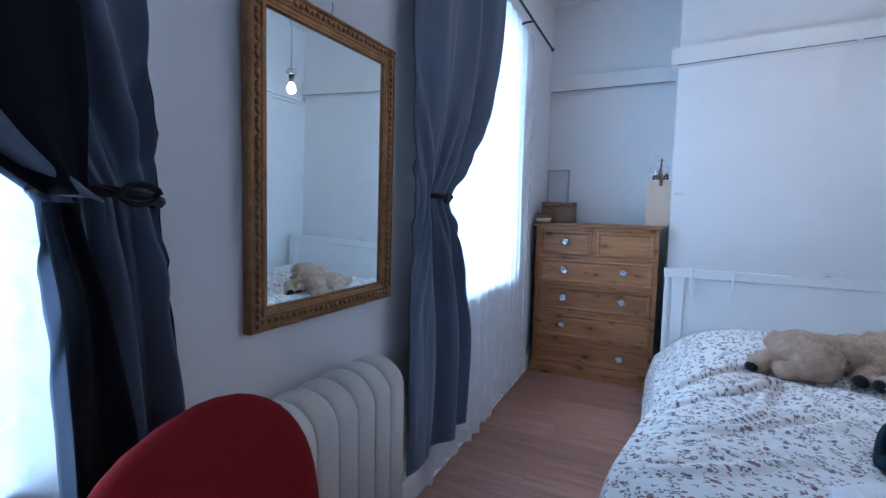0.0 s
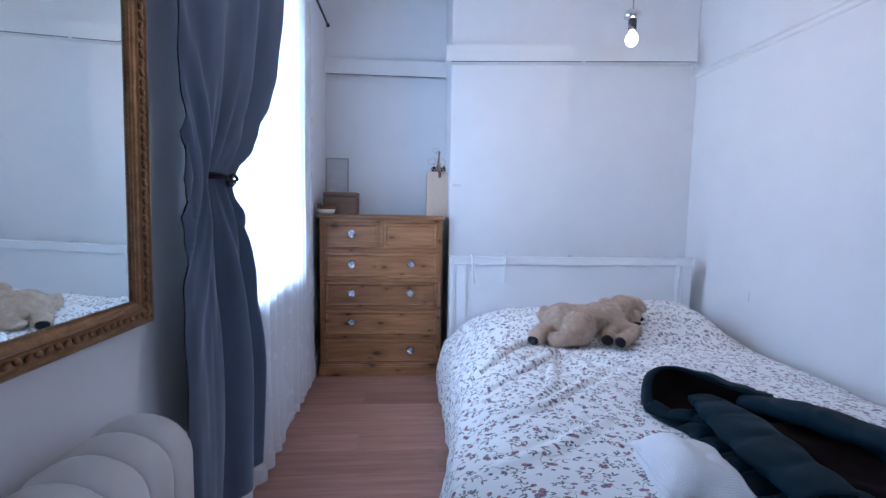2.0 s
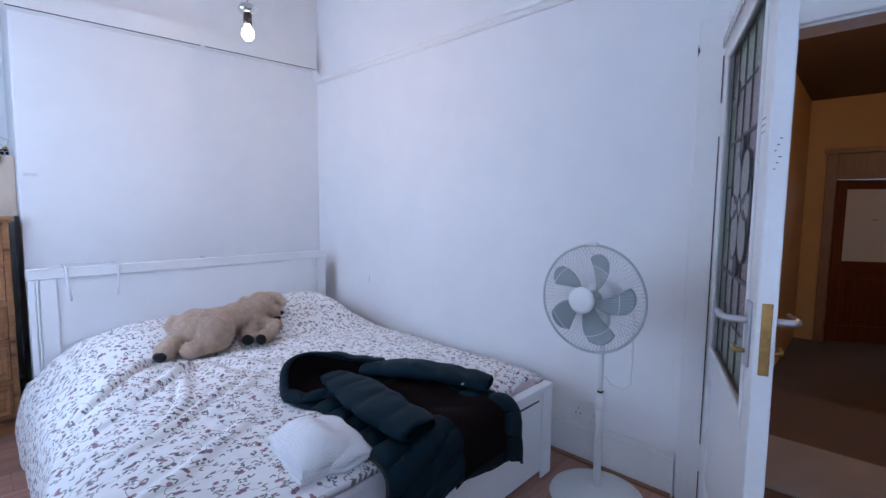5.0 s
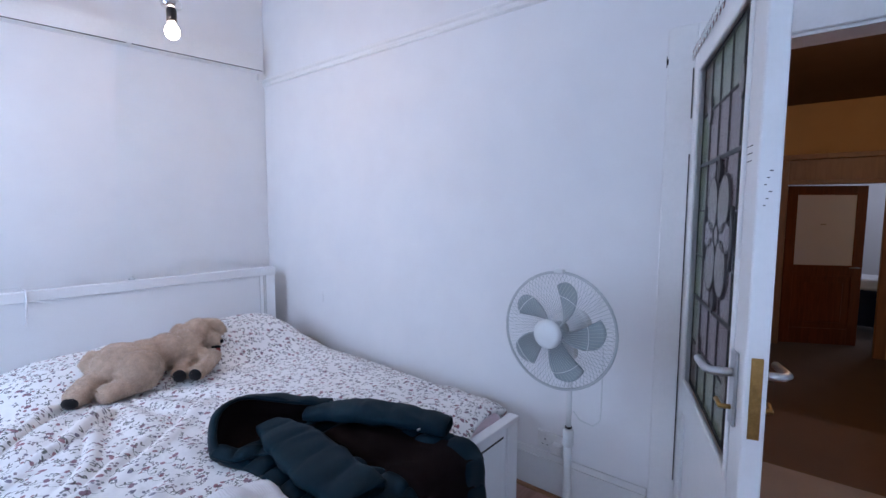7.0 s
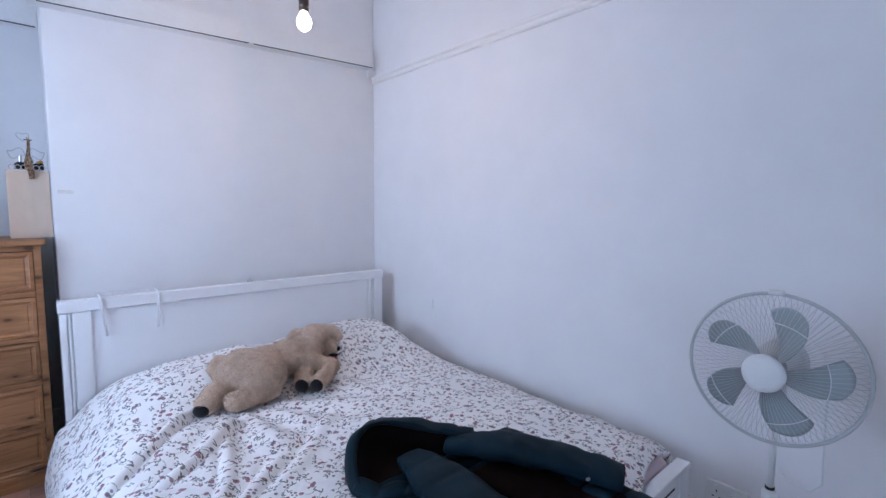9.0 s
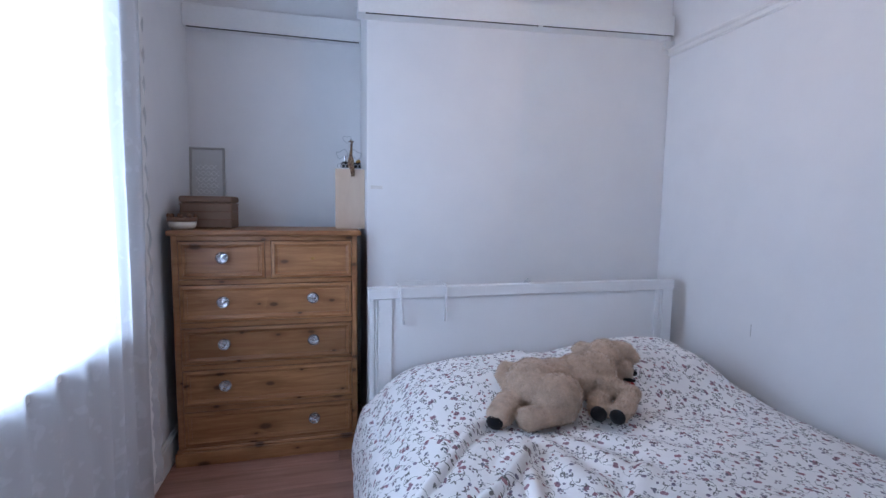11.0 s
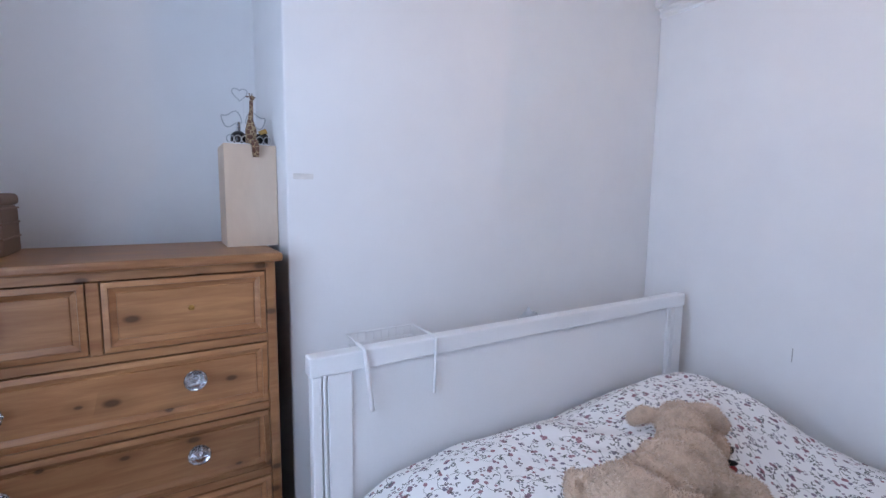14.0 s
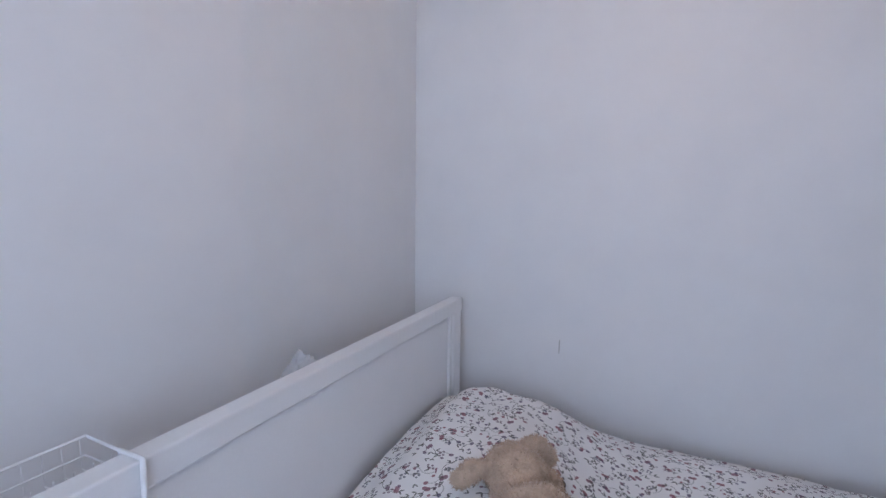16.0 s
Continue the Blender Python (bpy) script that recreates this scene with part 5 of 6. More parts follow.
part("collar", sheet(collar, 40, 10), COAT, coat, "", True, thick=0.012)
part("zip", rod([drape(0.505 + 0.050 * math.sin(math.pi * min(1, v * 1.7)) - 0.020 * v, 1.375 - 0.70 * v, 0.016) for v in [k / 40 for k in range(41)]], 0.006, 6), BLACK, coat, "black zip along the front edge", True)
bm = bmesh.new()
ball(bm, (1.005, 0.945, 0.566), (0.009, 0.006, 0.004), sub=2)
part("snap_button", bm, STEEL, coat, "small silver snap button", True)

# ---------- folded white cloth ----------
cloth = thing("folded_cloth", pose(0.420, 1.030, 0.492, 0, 0, -8), "crumpled folded white muslin cloth", "cloth")
for k in range(4):
    def fold(u, v, k=k):
        a, b = 0.125 - 0.005 * k, 0.155 - 0.007 * k
        x, y = (2 * u - 1) * a + 0.014 * nz(v * 3, k, 2), (2 * v - 1) * b + 0.014 * nz(u * 3, k, 6)
        dome = (1 - (2 * u - 1) ** 4) * (1 - (2 * v - 1) ** 4)
        return (x, y, 0.004 + 0.021 * k * (0.30 + 0.70 * dome) + 0.022 * nz(x * 10, y * 10, k * 3) * (0.4 + dome) + 0.010 * nz(x * 26, y * 22, k + 5) * dome + 0.016 * dome)
    part("layer", sheet(fold, 26, 34), MUSLIN, cloth, "", True, thick=0.010)

# ---------- pedestal fan ----------
fan = thing("pedestal_fan", pose(1.53, 0.615, 0), "white pedestal fan with grey blades and wire guard", "fan")
part("base", turned([(0.0, 0.0), (0.195, 0.0), (0.200, 0.006), (0.196, 0.016), (0.165, 0.026), (0.085, 0.036), (0.045, 0.044), (0.030, 0.060), (0.0, 0.062)], 48), FANWHITE, fan, "", True)
part("pole", rod([(0, 0, 0.05), (0, 0, 0.45)], 0.016, 16), FANWHITE, fan, "", True)
part("collar", turned([(0.016, 0.40), (0.021, 0.405), (0.021, 0.465), (0.014, 0.475), (0.012, 0.40)], 20), FANWHITE, fan, "", True)
part("pole_ring", turned([(0.0105, 0.474), (0.0135, 0.475), (0.0135, 0.482), (0.0105, 0.483)], 20), BLACK, fan, "black ring on the pole", True)
part("upper_pole", rod([(0, 0, 0.46), (0, 0, 0.78)], 0.0105, 14), FANWHITE, fan, "thin white telescopic tube", True)
HZ = 0.905
part("neck", one_box(-0.030, 0.030, -0.022, 0.022, 0.76, 0.875, 0.012, 3), FANWHITE, fan)
HM = pose(-0.150, -0.012, HZ, 0, -90, 0) @ pose(0, 0, 0, 0, 3, 0) @ Matrix.Diagonal((0.93, 0.93, 0.95, 1))
part("motor", turned([(0.0, -0.215), (0.040, -0.212), (0.062, -0.190), (0.070, -0.150), (0.068, -0.080), (0.056, -0.050), (0.0, -0.048)], 28, HM), FANWHITE, fan, "", True)
guard = part("guard", rod([HM @ Vector((0.228 * math.cos(a), 0.228 * math.sin(a), 0.0)) for a in [2 * math.pi * k / 64 for k in range(64)]], 0.0052, 8, True), WIREGREY, fan, "", True)
ring2 = part("guard_ring", rod([HM @ Vector((0.150 * math.cos(a), 0.150 * math.sin(a), 0.066)) for a in [2 * math.pi * k / 48 for k in range(48)]], 0.0012, 6, True), FANWHITE, guard)
wire_f, wire_b = bmesh.new(), bmesh.new()
tube(wire_f, [HM @ Vector((r, 0, z)) for r, z in ((0.046, 0.088), (0.10, 0.082), (0.16, 0.062), (0.205, 0.032), (0.226, 0.002))], 0.0007, 4)
tube(wire_b, [HM @ Vector((r, 0, z)) for r, z in ((0.066, -0.070), (0.14, -0.068), (0.20, -0.035), (0.226, -0.002))], 0.0008, 4)
mf, mb = bpy.data.meshes.new("front_wire"), bpy.data.meshes.new("rear_wire")
wire_f.to_mesh(mf), wire_b.to_mesh(mb)
wire_f.free(), wire_b.free()
mf.materials.append(WIREGREY), mb.materials.append(WIREGREY)
for k in range(84):
    for nm, me in (("front_wire", mf), ("rear_wire", mb)):
        w = new(nm, me)
        w.parent = guard
        w.matrix_basis = HM @ Matrix.Rotation(2 * math.pi * k / 84, 4, "Z") @ HM.inverted()
part("hub_cap", turned([(0.052, 0.080), (0.056, 0.086), (0.054, 0.094), (0.040, 0.099), (0.0, 0.101)], 36, HM), FANWHITE, fan, "", True)
part("guard_clip", one_box(-0.162, -0.138, -0.030, 0.006, HZ + 0.211, HZ + 0.224, 0.003), FANWHITE, fan)


def blade(u, v, k=0):
    r = 0.030 + 0.146 * v
    w = 0.55 - 0.10 * v
    spread = 0.16 + 0.18 * math.sin(math.pi * min(1, v * 0.62 + 0.12))
    tip = 0.020 * (1 - (2 * u - 1) ** 2) * v
    a = (u - 0.5) * 2 * spread + 0.40 * v + 2 * math.pi * k / 5 - 0.62
    z = 0.018 - 0.060 * (u - 0.5) * (1 - 0.35 * v)
    return HM @ Vector(((r + tip) * math.cos(a), (r + tip) * math.sin(a), z))


for k in range(5):
    part("blade", sheet(lambda u, v, k=k: blade(u, v, k), 12, 14), FANBLADE, fan, "", True, thick=0.003)
part("blade_hub", turned([(0.0, -0.03), (0.034, -0.03), (0.036, 0.03), (0.026, 0.045), (0.0, 0.047)], 24, HM), FANBLADE, fan, "", True)
part("flex", rod([(0.03, -0.10, 0.93), (0.035, -0.115, 0.80), (0.02, -0.12, 0.60), (0.0, -0.125, 0.545), (-0.005, -0.10, 0.515), (0.0, -0.045, 0.520), (0.0, -0.018, 0.55)], 0.0026, 7), FANWHITE, fan, "thin grey cable loop", True)

sock = thing("wall_socket", pose(EX, 0.795, 0.255), "white double wall socket", "socket")
part("face_plate", one_box(-0.012, 0, -0.073, 0.073, -0.043, 0.043, 0.004, 2), SOCKET, sock)
for y in (-0.034, 0.034):
    part("rocker", one_box(-0.016, -0.011, y - 0.008, y + 0.008, 0.012, 0.030, 0.002), SOCKET, sock)
part("plug", one_box(-0.045, -0.012, -0.058, -0.012, -0.036, 0.010, 0.006, 2), SOCKET, sock)
for y, z, w, h in ((0.034, 0.006, 0.004, 0.009), (0.022, -0.018, 0.008, 0.004), (0.046, -0.018, 0.008, 0.004)):
    part("pin_hole", one_box(-0.0128, -0.0119, y - w / 2, y + w / 2, z - h / 2, z + h / 2), BLACK, sock, "dark pin hole")

hk = thing("wall_hook", pose(EX, 0.366, 1.903), "small dark metal wall hook", "hook")
part("hook_plate", one_box(-0.004, 0, -0.008, 0.008, -0.022, 0.022, 0.002), IRON, hk)
part("hook_peg", rod([(-0.004, 0, 0.0), (-0.020, 0, -0.012), (-0.024, 0, 0.004)], 0.004, 6), IRON, hk)
for nm, m, a, b, mt, lab, cat in (("tape_strip", pose(-0.035, CY - 0.002, 1.420), 0.032, 0.009, TAPE, "strip of old cream tape stuck to the wall", "tape"),
                                  ("scuff_mark", pose(EX - 0.001, 2.547, 0.720, 0, 0, 90), 0.0018, 0.030, GREYFRAME, "short grey scuff on the white wall", "mark")):
    ob = tagged(part(nm, one_box(-a, a, -0.001, 0.001, -b, b, 0.0008), mt), lab, cat)
    ob.matrix_world = m

# ---------- bedroom door, open ----------
HINGE, LEAF_W, LEAF_H = (EX - 0.012, DY1 - 0.004), 0.84, 1.890
door = tagged(thing("door_1", pose(HINGE[0], HINGE[1], 0.012, 0, 0, 199.2), "open white door with a leaded stained glass panel", "door"), kind="structure")
# local x runs from the hinge to the latch edge; local y is the thickness
T = 0.042
GX0, GX1, GZ0, GZ1 = 0.098, LEAF_W - 0.092, 0.70, 1.825
bm = bmesh.new()
box(bm, 0, GX0, 0, T, 0, LEAF_H, 0.003)
box(bm, GX1, LEAF_W, 0, T, 0, LEAF_H, 0.003)
box(bm, GX0, GX1, 0, T, GZ1, LEAF_H, 0.003)
box(bm, GX0, GX1, 0, T, 0, 0.16, 0.003)
box(bm, GX0, GX1, 0, T, GZ0 - 0.11, GZ0, 0.003)
box(bm, GX0, GX1, 0.012, T - 0.012, 0.16, GZ0 - 0.11)
part("leaf", bm, GLOSS, door)
bm = bmesh.new()
for y in (-0.006, T - 0.006):
    box(bm, GX0, GX0 + 0.018, y, y + 0.012, GZ0, GZ1, 0.003)
    box(bm, GX1 - 0.018, GX1, y, y + 0.012, GZ0, GZ1, 0.003)
    box(bm, GX0 + 0.018, GX1 - 0.018, y, y + 0.012, GZ0, GZ0 + 0.018, 0.003)
    box(bm, GX0 + 0.018, GX1 - 0.018, y, y + 0.012, GZ1 - 0.018, GZ1, 0.003)
part("glazing_bead", bm, GLOSS, door)
gl = part("stained_glass", one_box(GX0 + 0.01, GX0 + 0.014, T / 2 - 0.004, T / 2 + 0.004, GZ0 + 0.01, GZ1 - 0.01), LEAD, door, "leaded light with green, mauve and amber glass")
cols = [GX0 + 0.014 + (GX1 - GX0 - 0.028) * k / 5 for k in range(6)]
GH = GZ1 - GZ0 - 0.024
zr = [GZ0 + 0.012 + GH * k for k in (0.0, 0.145, 0.29, 0.70, 0.85, 1.0)]
AMBER, GREEN, MAUVE = STAIN_CLEAR, STAIN_GREEN, STAIN_PINK
rows_of_glass = ((AMBER, GREEN, GREEN, GREEN, AMBER), (GREEN, MAUVE, MAUVE, MAUVE, GREEN), (GREEN, MAUVE, MAUVE, MAUVE, GREEN), (GREEN, MAUVE, MAUVE, MAUVE, GREEN), (AMBER, GREEN, GREEN, GREEN, AMBER))
for j, row in enumerate(rows_of_glass):
    for i, mt in enumerate(row):
        cuts = [zr[j], zr[j] + (zr[j + 1] - zr[j]) * 0.32, zr[j] + (zr[j + 1] - zr[j]) * 0.66, zr[j + 1]] if j == 2 and i in (0, 4) else [zr[j], zr[j + 1]]
        for a, b in zip(cuts, cuts[1:]):
            part("glass_piece", one_box(cols[i] + 0.002, cols[i + 1] - 0.002, T / 2 - 0.002, T / 2 + 0.002, a + 0.002, b - 0.002), mt, gl)
            if a > zr[j]:
                part("came", one_box(cols[i], cols[i + 1], T / 2 - 0.005, T / 2 + 0.005, a - 0.003, a + 0.003, 0.001), LEAD, gl)
for i in range(1, 5):
    part("came", one_box(cols[i] - 0.0035, cols[i] + 0.0035, T / 2 - 0.005, T / 2 + 0.005, zr[0], zr[5], 0.002), LEAD, gl)
for z, h in ((zr[0] + 0.002, 0.006), (zr[1], 0.0035), (zr[2], 0.007), (zr[3], 0.007), (zr[4], 0.0035), (zr[5] - 0.002, 0.006)):
    part("came", one_box(cols[0], cols[5], T / 2 - 0.0055, T / 2 + 0.0055, z - h, z + h, 0.002), LEAD, gl)
gcx, gcz = (GX0 + GX1) / 2, (zr[2] + zr[3]) / 2


def petal(cx, cz, rx, rz, tilt, mt, lead=0.0065):
    """A piece of glass in a rounded lead outline."""
    c, s = math.cos(tilt), math.sin(tilt)

    def rim(k, n, q=1.0):
        a = 2 * math.pi * k / n
        x, z = q * rx * math.cos(a), q * rz * math.sin(a)
        return (cx + x * c - z * s, T / 2 - 0.0020, cz + x * s + z * c)

    bm = sheet(lambda u, v: rim(u * 24, 24, max(v, 0.02)), 24, 2, None, True)
    for f in bm.faces:
        f.smooth = False
    part("glass_petal", bm, mt, gl, "", thick=0.011)
    part("came", rod([rim(k, 24) for k in range(24)], lead, 6, True), LEAD, gl)


for sx in (-1, 1):
    for sz in (-1, 1):
        petal(gcx + 0.066 * sx, gcz + 0.090 * sz, 0.062, 0.080, -0.18 * sx * sz, AMBER)
    petal(gcx + 0.105 * sx, gcz, 0.066, 0.040, 0, MAUVE)
    leaf = sheet(lambda u, v, s=sx: (gcx + s * (0.160 + 0.030 * math.sin(math.pi * v) * u), T / 2 - 0.002, gcz - 0.085 + 0.170 * v), 4, 12)
    part("glass_leaf", leaf, LEAD, gl, "", True, thick=0.014)
    petal(cols[1] if sx < 0 else cols[4], zr[4], 0.022, 0.042, 0, AMBER, 0.005)
    petal(cols[1] if sx < 0 else cols[4], zr[1], 0.022, 0.042, 0, AMBER, 0.005)
    bud = sheet(lambda u, v, s=sx: (gcx + 0.026 * math.sin(math.pi * v) * (2 * u - 1), T / 2 - 0.002, gcz + s * (0.150 + 0.075 * v)), 4, 10)
    part("glass_bud", bud, LEAD, gl, "", True, thick=0.014)
petal(gcx, gcz, 0.024, 0.028, 0, AMBER)
# lock and levers
LZ = 0.95
part("lock_plate", one_box(LEAF_W - 0.001, LEAF_W + 0.003, T / 2 - 0.011, T / 2 + 0.011, LZ - 0.10, LZ + 0.075, 0.001), BRASS, door, "worn brass lock faceplate")
for y0, s in ((-0.008, -1), (T + 0.008, 1)):
    ros = part("backplate", one_box(LEAF_W - 0.085, LEAF_W - 0.045, min(y0, y0 - 0.008 * s), max(y0, y0 - 0.008 * s), LZ - 0.10, LZ + 0.07, 0.003), STEEL, door, "brushed steel backplate")
    part("lever", rod([(LEAF_W - 0.065, y0, LZ + 0.02), (LEAF_W - 0.065, y0 + 0.040 * s, LZ + 0.02), (LEAF_W - 0.080, y0 + 0.052 * s, LZ + 0.02), (LEAF_W - 0.160, y0 + 0.052 * s, LZ + 0.018)], 0.0095, 10), STEEL, door, "brushed steel lever handle", True)
    part("key_turn", rod([(LEAF_W - 0.065, y0, LZ - 0.06), (LEAF_W - 0.065, y0 + 0.020 * s, LZ - 0.06), (LEAF_W - 0.095, y0 + 0.022 * s, LZ - 0.055)], 0.006, 8), BRASS, door, "small brass key turn", True)
for z in (0.22, 1.62):
    part("hinge", rod([(-0.004, -0.006, z - 0.05), (-0.004, -0.006, z + 0.05)], 0.008, 10), GLOSS, door, "painted butt hinge")
for k in range(3):
    part("pen_mark", one_box(LEAF_W - 0.085, LEAF_W - 0.045, -0.0008, -0.0002, 1.435 + 0.016 * k, 1.4365 + 0.016 * k), INK, door, "short pen line on the paint")
for k in range(6):
    part("pen_mark", one_box(LEAF_W + 0.0002, LEAF_W + 0.0009, 0.012 + 0.004 * (k % 3), 0.016 + 0.005 * (k % 3), 1.34 + 0.014 * k, 1.342 + 0.014 * k), INK, door, "small pen scribble on the edge")
rack = thing("over_door_hooks", pose(HINGE[0], HINGE[1], 0.012 + LEAF_H, 0, 0, 199.2), "silver wire hook rack hung over the door", "hook rack")
for k in range(11):
    x = 0.03 + 0.045 * k
    part("coil", rod([(x + 0.014 * math.cos(a), -0.010, 0.020 * math.sin(a)) for a in [2 * math.pi * j / 14 for j in range(14)]], 0.003, 6, True), CHROME, rack)
part("bar", rod([(0.01, -0.010, 0.0), (0.52, -0.010, 0.0)], 0.004, 8), CHROME, rack)
for x in (0.07, 0.32):
    part("strap", one_box(x - 0.010, x + 0.010, -0.012, T + 0.002, 0.0005, 0.003, 0.0005), CHROME, rack)

# ---------- pendant lamp ----------
pend = thing("pendant_lamp", pose(0.70, 2.10, TOP), "bare lit bulb in a black holder on a twisted cable", "lamp")
L = TOP - 2.215
part("ceiling_rose", turned([(0.0, 0.0), (0.045, 0.0), (0.042, -0.018), (0.015, -0.032), (0.0, -0.033)], 24), GLOSS, pend, "", True)
for s in (0, math.pi):
    part("cable", rod([(0.0032 * math.cos(s + 60 * k / 60.0 * 6.3), 0.0032 * math.sin(s + 60 * k / 60.0 * 6.3), -0.03 - (L - 0.03) * k / 60) for k in range(61)], 0.0030, 6), GREYFRAME, pend, "twisted grey cable")
part("glass_gallery", turned([(0.010, -L + 0.03), (0.030, -L + 0.02), (0.042, -L), (0.040, -L - 0.012), (0.028, -L - 0.022), (0.016, -L - 0.024)], 28), CHROME, pend, "clear and chrome shade gallery", True)
part("bulb_holder", turned([(0.0, -L - 0.005), (0.016, -L - 0.008), (0.020, -L - 0.03), (0.020, -L - 0.075), (0.0, -L - 0.077)], 20), BLACK, pend, "", True)
bb = part("bulb", turned([(0.012, -L - 0.074), (0.016, -L - 0.086), (0.027, -L - 0.102), (0.030, -L - 0.120), (0.024, -L - 0.138), (0.010, -L - 0.149), (0.0, -L - 0.150)], 24), BULB, pend, "glowing warm white bulb", True)
bb.visible_shadow = False

# ---------- hall beyond the door ----------
HX0, HX1, HYN, HYS, HTOP = EX + 0.13, 6.95, 0.46, -1.75, 2.62
structure("hall_floor", one_box(EX + 0.06, 3.6, HYS, HYN, -0.10, -0.004), CARPET, "dark brown carpeted hall floor", "floor")
bm = bmesh.new()
box(bm, 3.6, HX1 + 3, HYS - 0.6, HYN, -0.34 - 0.1, -0.34)
box(bm, 3.6, 3.88, HYS, HYN, -0.34, -0.17)
structure("hall_lower_floor", bm, CARPET, "dark brown carpeted steps and lower hall floor", "floor")
# thin strip, lighter and greyer than the brown floor around it
structure("hall_runner", one_box(2.15, 2.75, HYS + 0.1, HYN - 0.02, -0.004, 0.004), GREYSTRIP, "grey strip across the hall floor", "rug")
structure("hall_wall_north", one_box(HX0, HX1, HYN, HYN + 0.12, -0.5, HTOP), HALLWALL, "yellow ochre painted hall wall", "wall")
structure("hall_wall_south", one_box(HX0, HX1, HYS - 0.72, HYS - 0.6, -0.5, HTOP), HALLWALL, "yellow ochre painted hall wall", "wall")
structure("hall_wall_south_return", one_box(HX0, 3.6, HYS - 0.12, HYS, -0.1, HTOP), HALLWALL, "yellow ochre painted hall wall", "wall")
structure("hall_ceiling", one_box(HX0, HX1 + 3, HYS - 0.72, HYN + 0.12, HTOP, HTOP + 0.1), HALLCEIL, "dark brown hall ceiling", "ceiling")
FD0, FD1, FDH = -0.72, 0.17, 1.66
bm = bmesh.new()
box(bm, HX1, HX1 + 0.12, FD1, HYN, -0.34, HTOP)
box(bm, HX1, HX1 + 0.12, HYS - 0.6, FD0, -0.34, HTOP)
box(bm, HX1, HX1 + 0.12, FD0, FD1, FDH + 0.30, HTOP)
structure("hall_wall_end", bm, HALLWALL, "yellow ochre end wall with a doorway", "wall")
bm = bmesh.new()
for y0, y1 in ((FD0 - 0.10, FD0), (FD1, FD1 + 0.10)):
    box(bm, HX1 - 0.025, HX1, y0, y1, -0.34, FDH + 0.36, 0.004)
box(bm, HX1 - 0.035, HX1, FD0 - 0.12, FD1 + 0.12, FDH + 0.30, FDH + 0.36, 0.004)
box(bm, HX1 - 0.02, HX1 + 0.10, FD0, FD1, FDH, FDH + 0.05, 0.004)
structure("hall_door_frame", bm, HALLFRAME, "varnished wood door frame with a fanlight", "door frame")
structure("fanlight_panel", one_box(HX1 + 0.02, HX1 + 0.05, FD0, FD1, FDH + 0.05, FDH + 0.30), HALLFRAME, "brown boarded fanlight over the hall door", "panel")
fdoor = tagged(thing("door_2", pose(HX1 + 0.06, FD1 - 0.01, -0.33, 0, 0, -62), "half open stained wooden door with a papered glass panel", "door"), kind="structure")
bm = bmesh.new()
dw, dh = 0.86, FDH + 0.32
box(bm, 0, 0.11, 0, 0.045, 0, dh, 0.003)
box(bm, dw - 0.11, dw, 0, 0.045, 0, dh, 0.003)
for a, b in ((0, 0.20), (0.86, 1.00), (dh - 0.11, dh)):
    box(bm, 0.11, dw - 0.11, 0, 0.045, a, b, 0.003)
box(bm, 0.11, dw - 0.11, 0.014, 0.030, 0.20, 0.86)
box(bm, 0.18, dw - 0.18, 0.006, 0.038, 0.27, 0.79, 0.012)
part("leaf", bm, DOORWOOD, fdoor)
part("papered_pane", one_box(0.11, dw - 0.11, 0.010, 0.034, 1.00, dh - 0.11), POSTER, fdoor, "glass panel covered with white paper")
part("paper_mark", one_box(0.38, 0.44, 0.007, 0.0098, 1.50, 1.515), GREYFRAME, fdoor, "small grey mark on the paper")
part("lever", rod([(dw - 0.06, 0.0, 0.98), (dw - 0.06, -0.05, 0.98), (dw - 0.17, -0.055, 0.98)], 0.009, 8), STEEL, fdoor, "steel lever handle", True)
structure("back_room_walls", (lambda b: (box(b, HX1 + 3.0, HX1 + 3.1, HYS - 0.6, HYN + 1.2, -0.34, HTOP), box(b, HX1 + 0.12, HX1 + 3.0, HYN + 1.2, HYN + 1.3, -0.34, HTOP), box(b, HX1 + 0.12, HX1 + 3.0, HYS - 0.72, HYS - 0.6, -0.34, HTOP), b)[-1])(bmesh.new()), WALL, "white walls of the room beyond the hall", "wall")
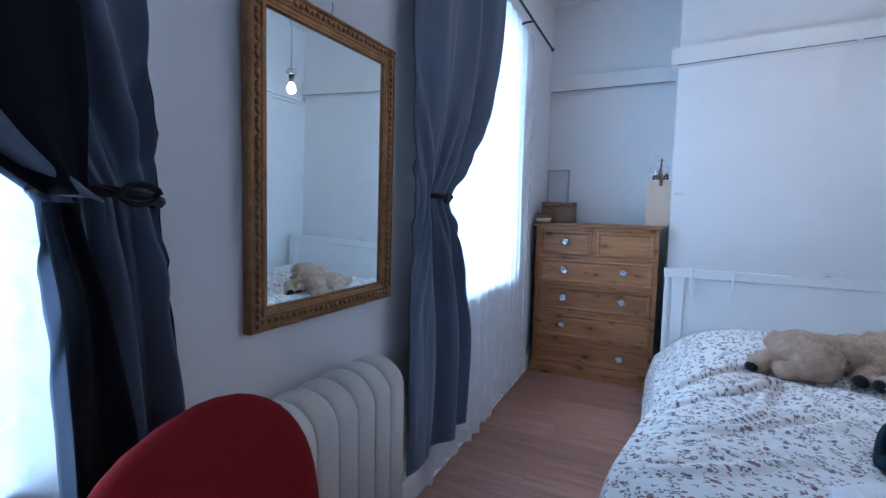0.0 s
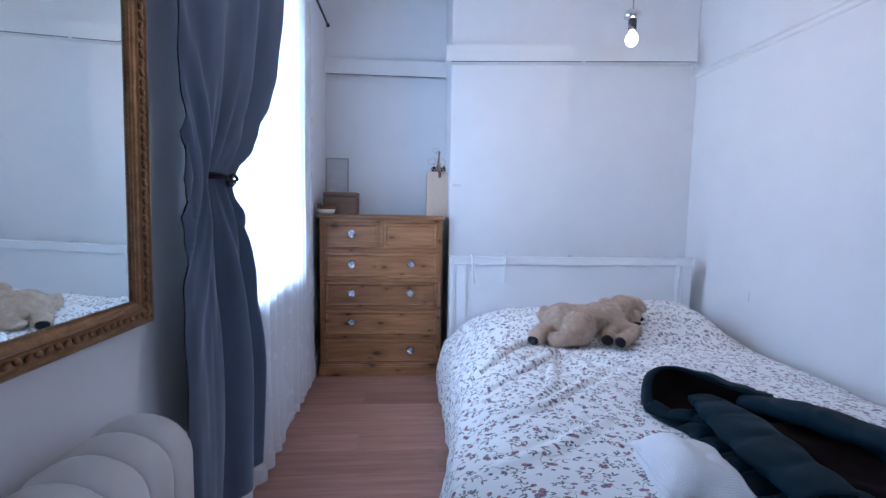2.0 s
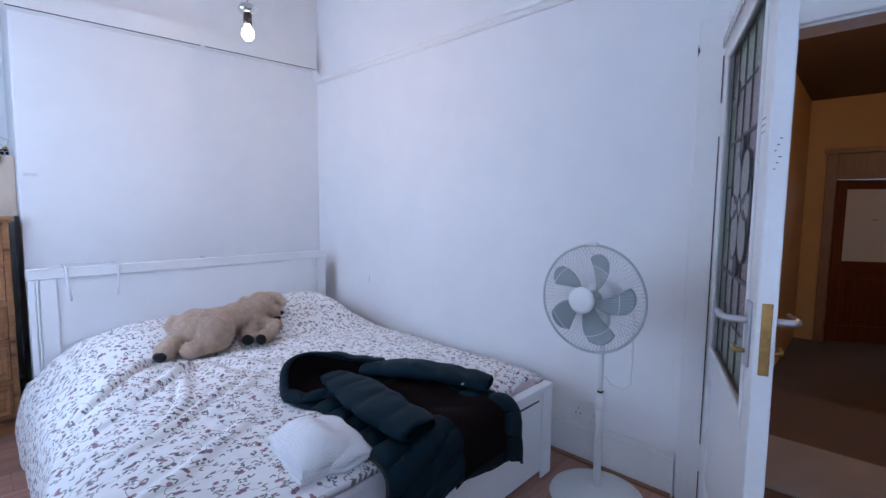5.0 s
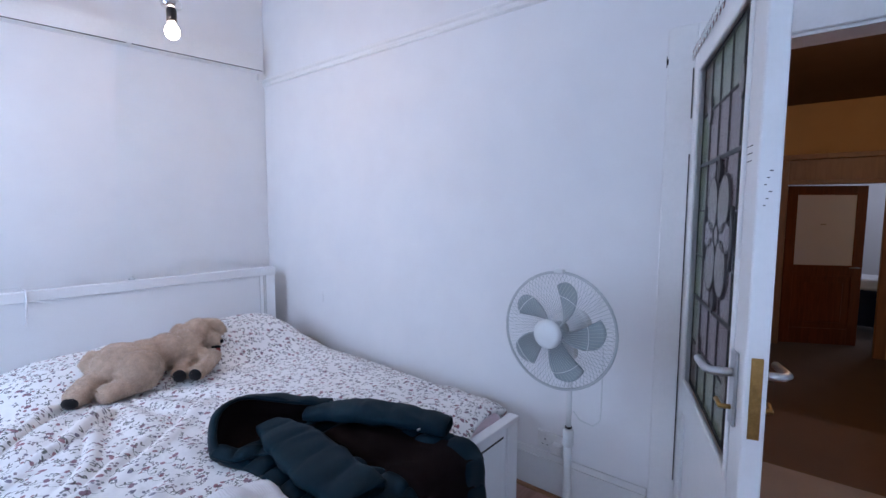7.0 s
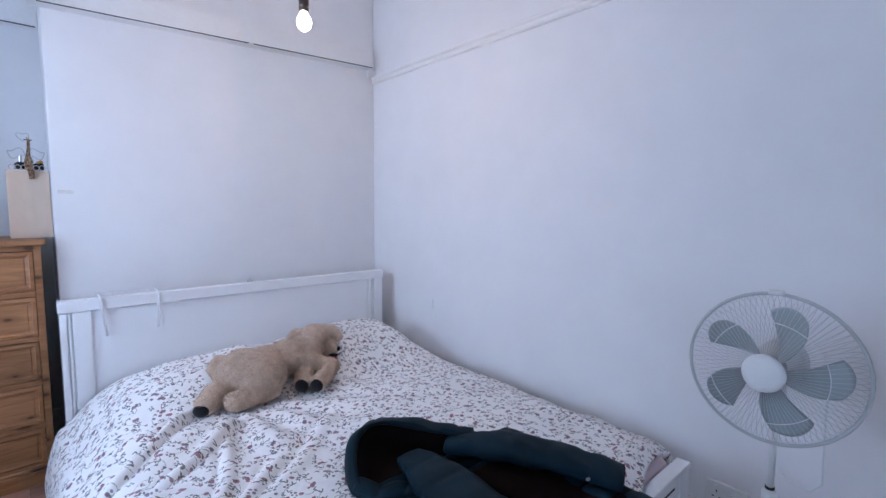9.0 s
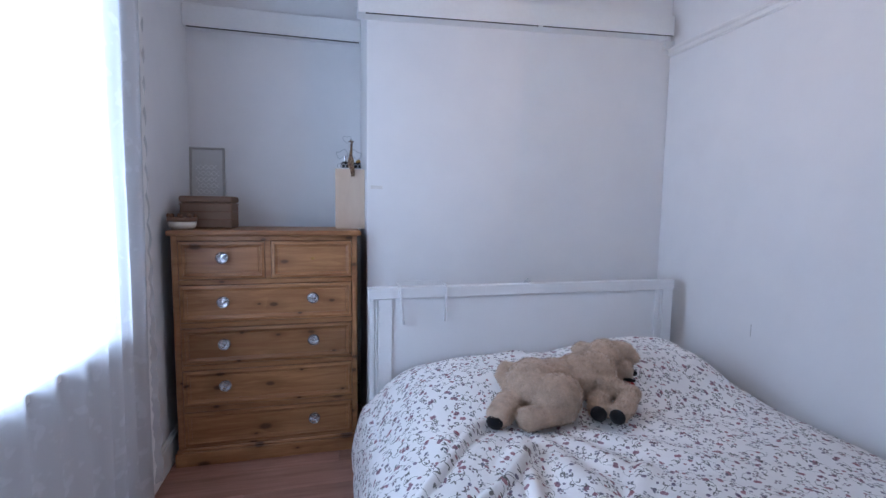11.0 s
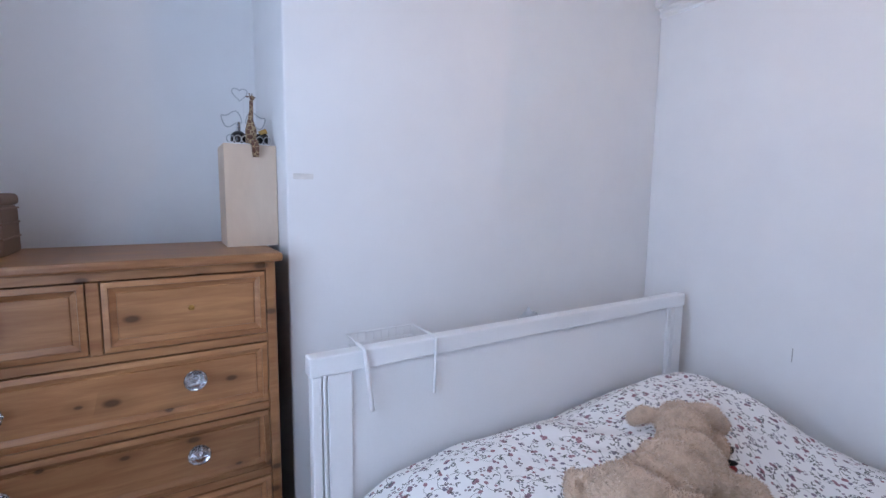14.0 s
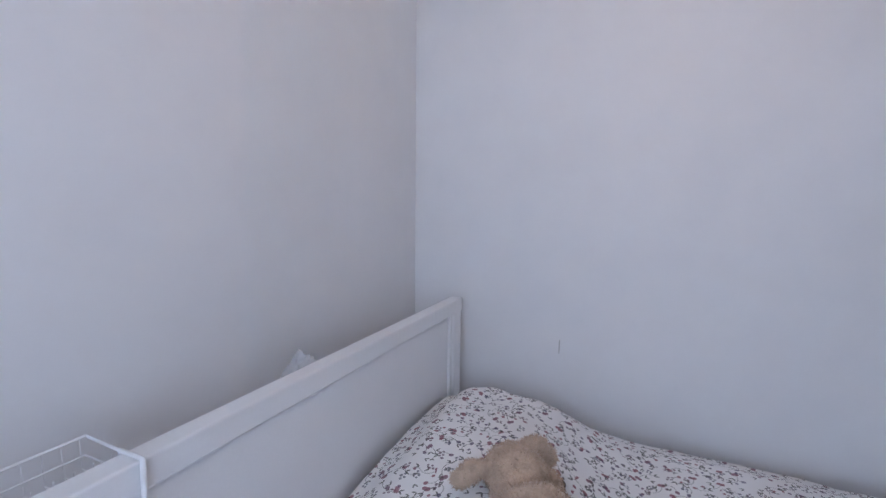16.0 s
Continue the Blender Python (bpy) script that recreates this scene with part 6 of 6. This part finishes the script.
bx = thing("armchair", pose(HX1 + 1.5, -0.62, -0.34), "dark navy seat in the room beyond", "chair")
part("seat_block", one_box(-0.3, 0.3, -0.35, 0.35, 0.12, 0.62, 0.05, 3), NAVY, bx)
part("seat_cover", one_box(-0.31, 0.31, -0.36, 0.36, 0.62, 0.78, 0.05, 3), LABELWHITE, bx)
for x, y in ((-0.25, -0.3), (-0.25, 0.3), (0.25, -0.3), (0.25, 0.3)):
    part("leg", rod([(x, y, 0.13), (x, y, 0.0)], 0.02, 8), IRON, bx)
hr = thing("handrail", pose(4.6, HYS + 0.55, 0.0), "black handrail beside the hall stairs", "handrail")
part("rail", rod([(1.2, 0.25, 0.10), (0.9, 0.22, 0.55), (0.0, 0.0, 0.62)], 0.022, 10), IRON, hr, "", True)
part("stair_wall", one_box(0.0, 1.3, -0.20, -0.02, -0.34, 0.50, 0.01), HALLWALL, hr, "ochre painted stair wall")

# ---------- floor planks ----------
PW, PL = 0.192, 1.285
pm = bpy.data.meshes.new("plank")
bm = one_box(0.0006, PL - 0.0006, 0.0006, PW - 0.0006, -0.012, 0.0, 0.0012)
bm.to_mesh(pm)
bm.free()
pm.materials.append(FLOORWOOD)
cut = {}


def plank(x0, x1, y):
    if abs(x1 - x0 - PL) < 1e-4:
        me = pm
    else:
        key = round(x1 - x0, 3)
        if key not in cut:
            b = one_box(0.0006, x1 - x0 - 0.0006, 0.0006, PW - 0.0006, -0.012, 0.0, 0.0012)
            cut[key] = bpy.data.meshes.new("plank")
            b.to_mesh(cut[key])
            b.free()
            cut[key].materials.append(FLOORWOOD)
        me = cut[key]
    ob = new("plank", me)
    ob.parent = floor
    ob.location = (x0, y, 0)


rows_n = int((NY - SY) / PW)
for r in range(rows_n + 1):
    y = SY + r * PW
    if y + PW > NY + 0.14:
        break
    x = WX - (0.43 * (r % 3) + 0.02 * (r % 2))
    while x < EX + 0.05:
        a, b = max(x, WX), min(x + PL, EX + 0.06)
        if b - a > 0.02:
            plank(a, b, y)
        x += PL
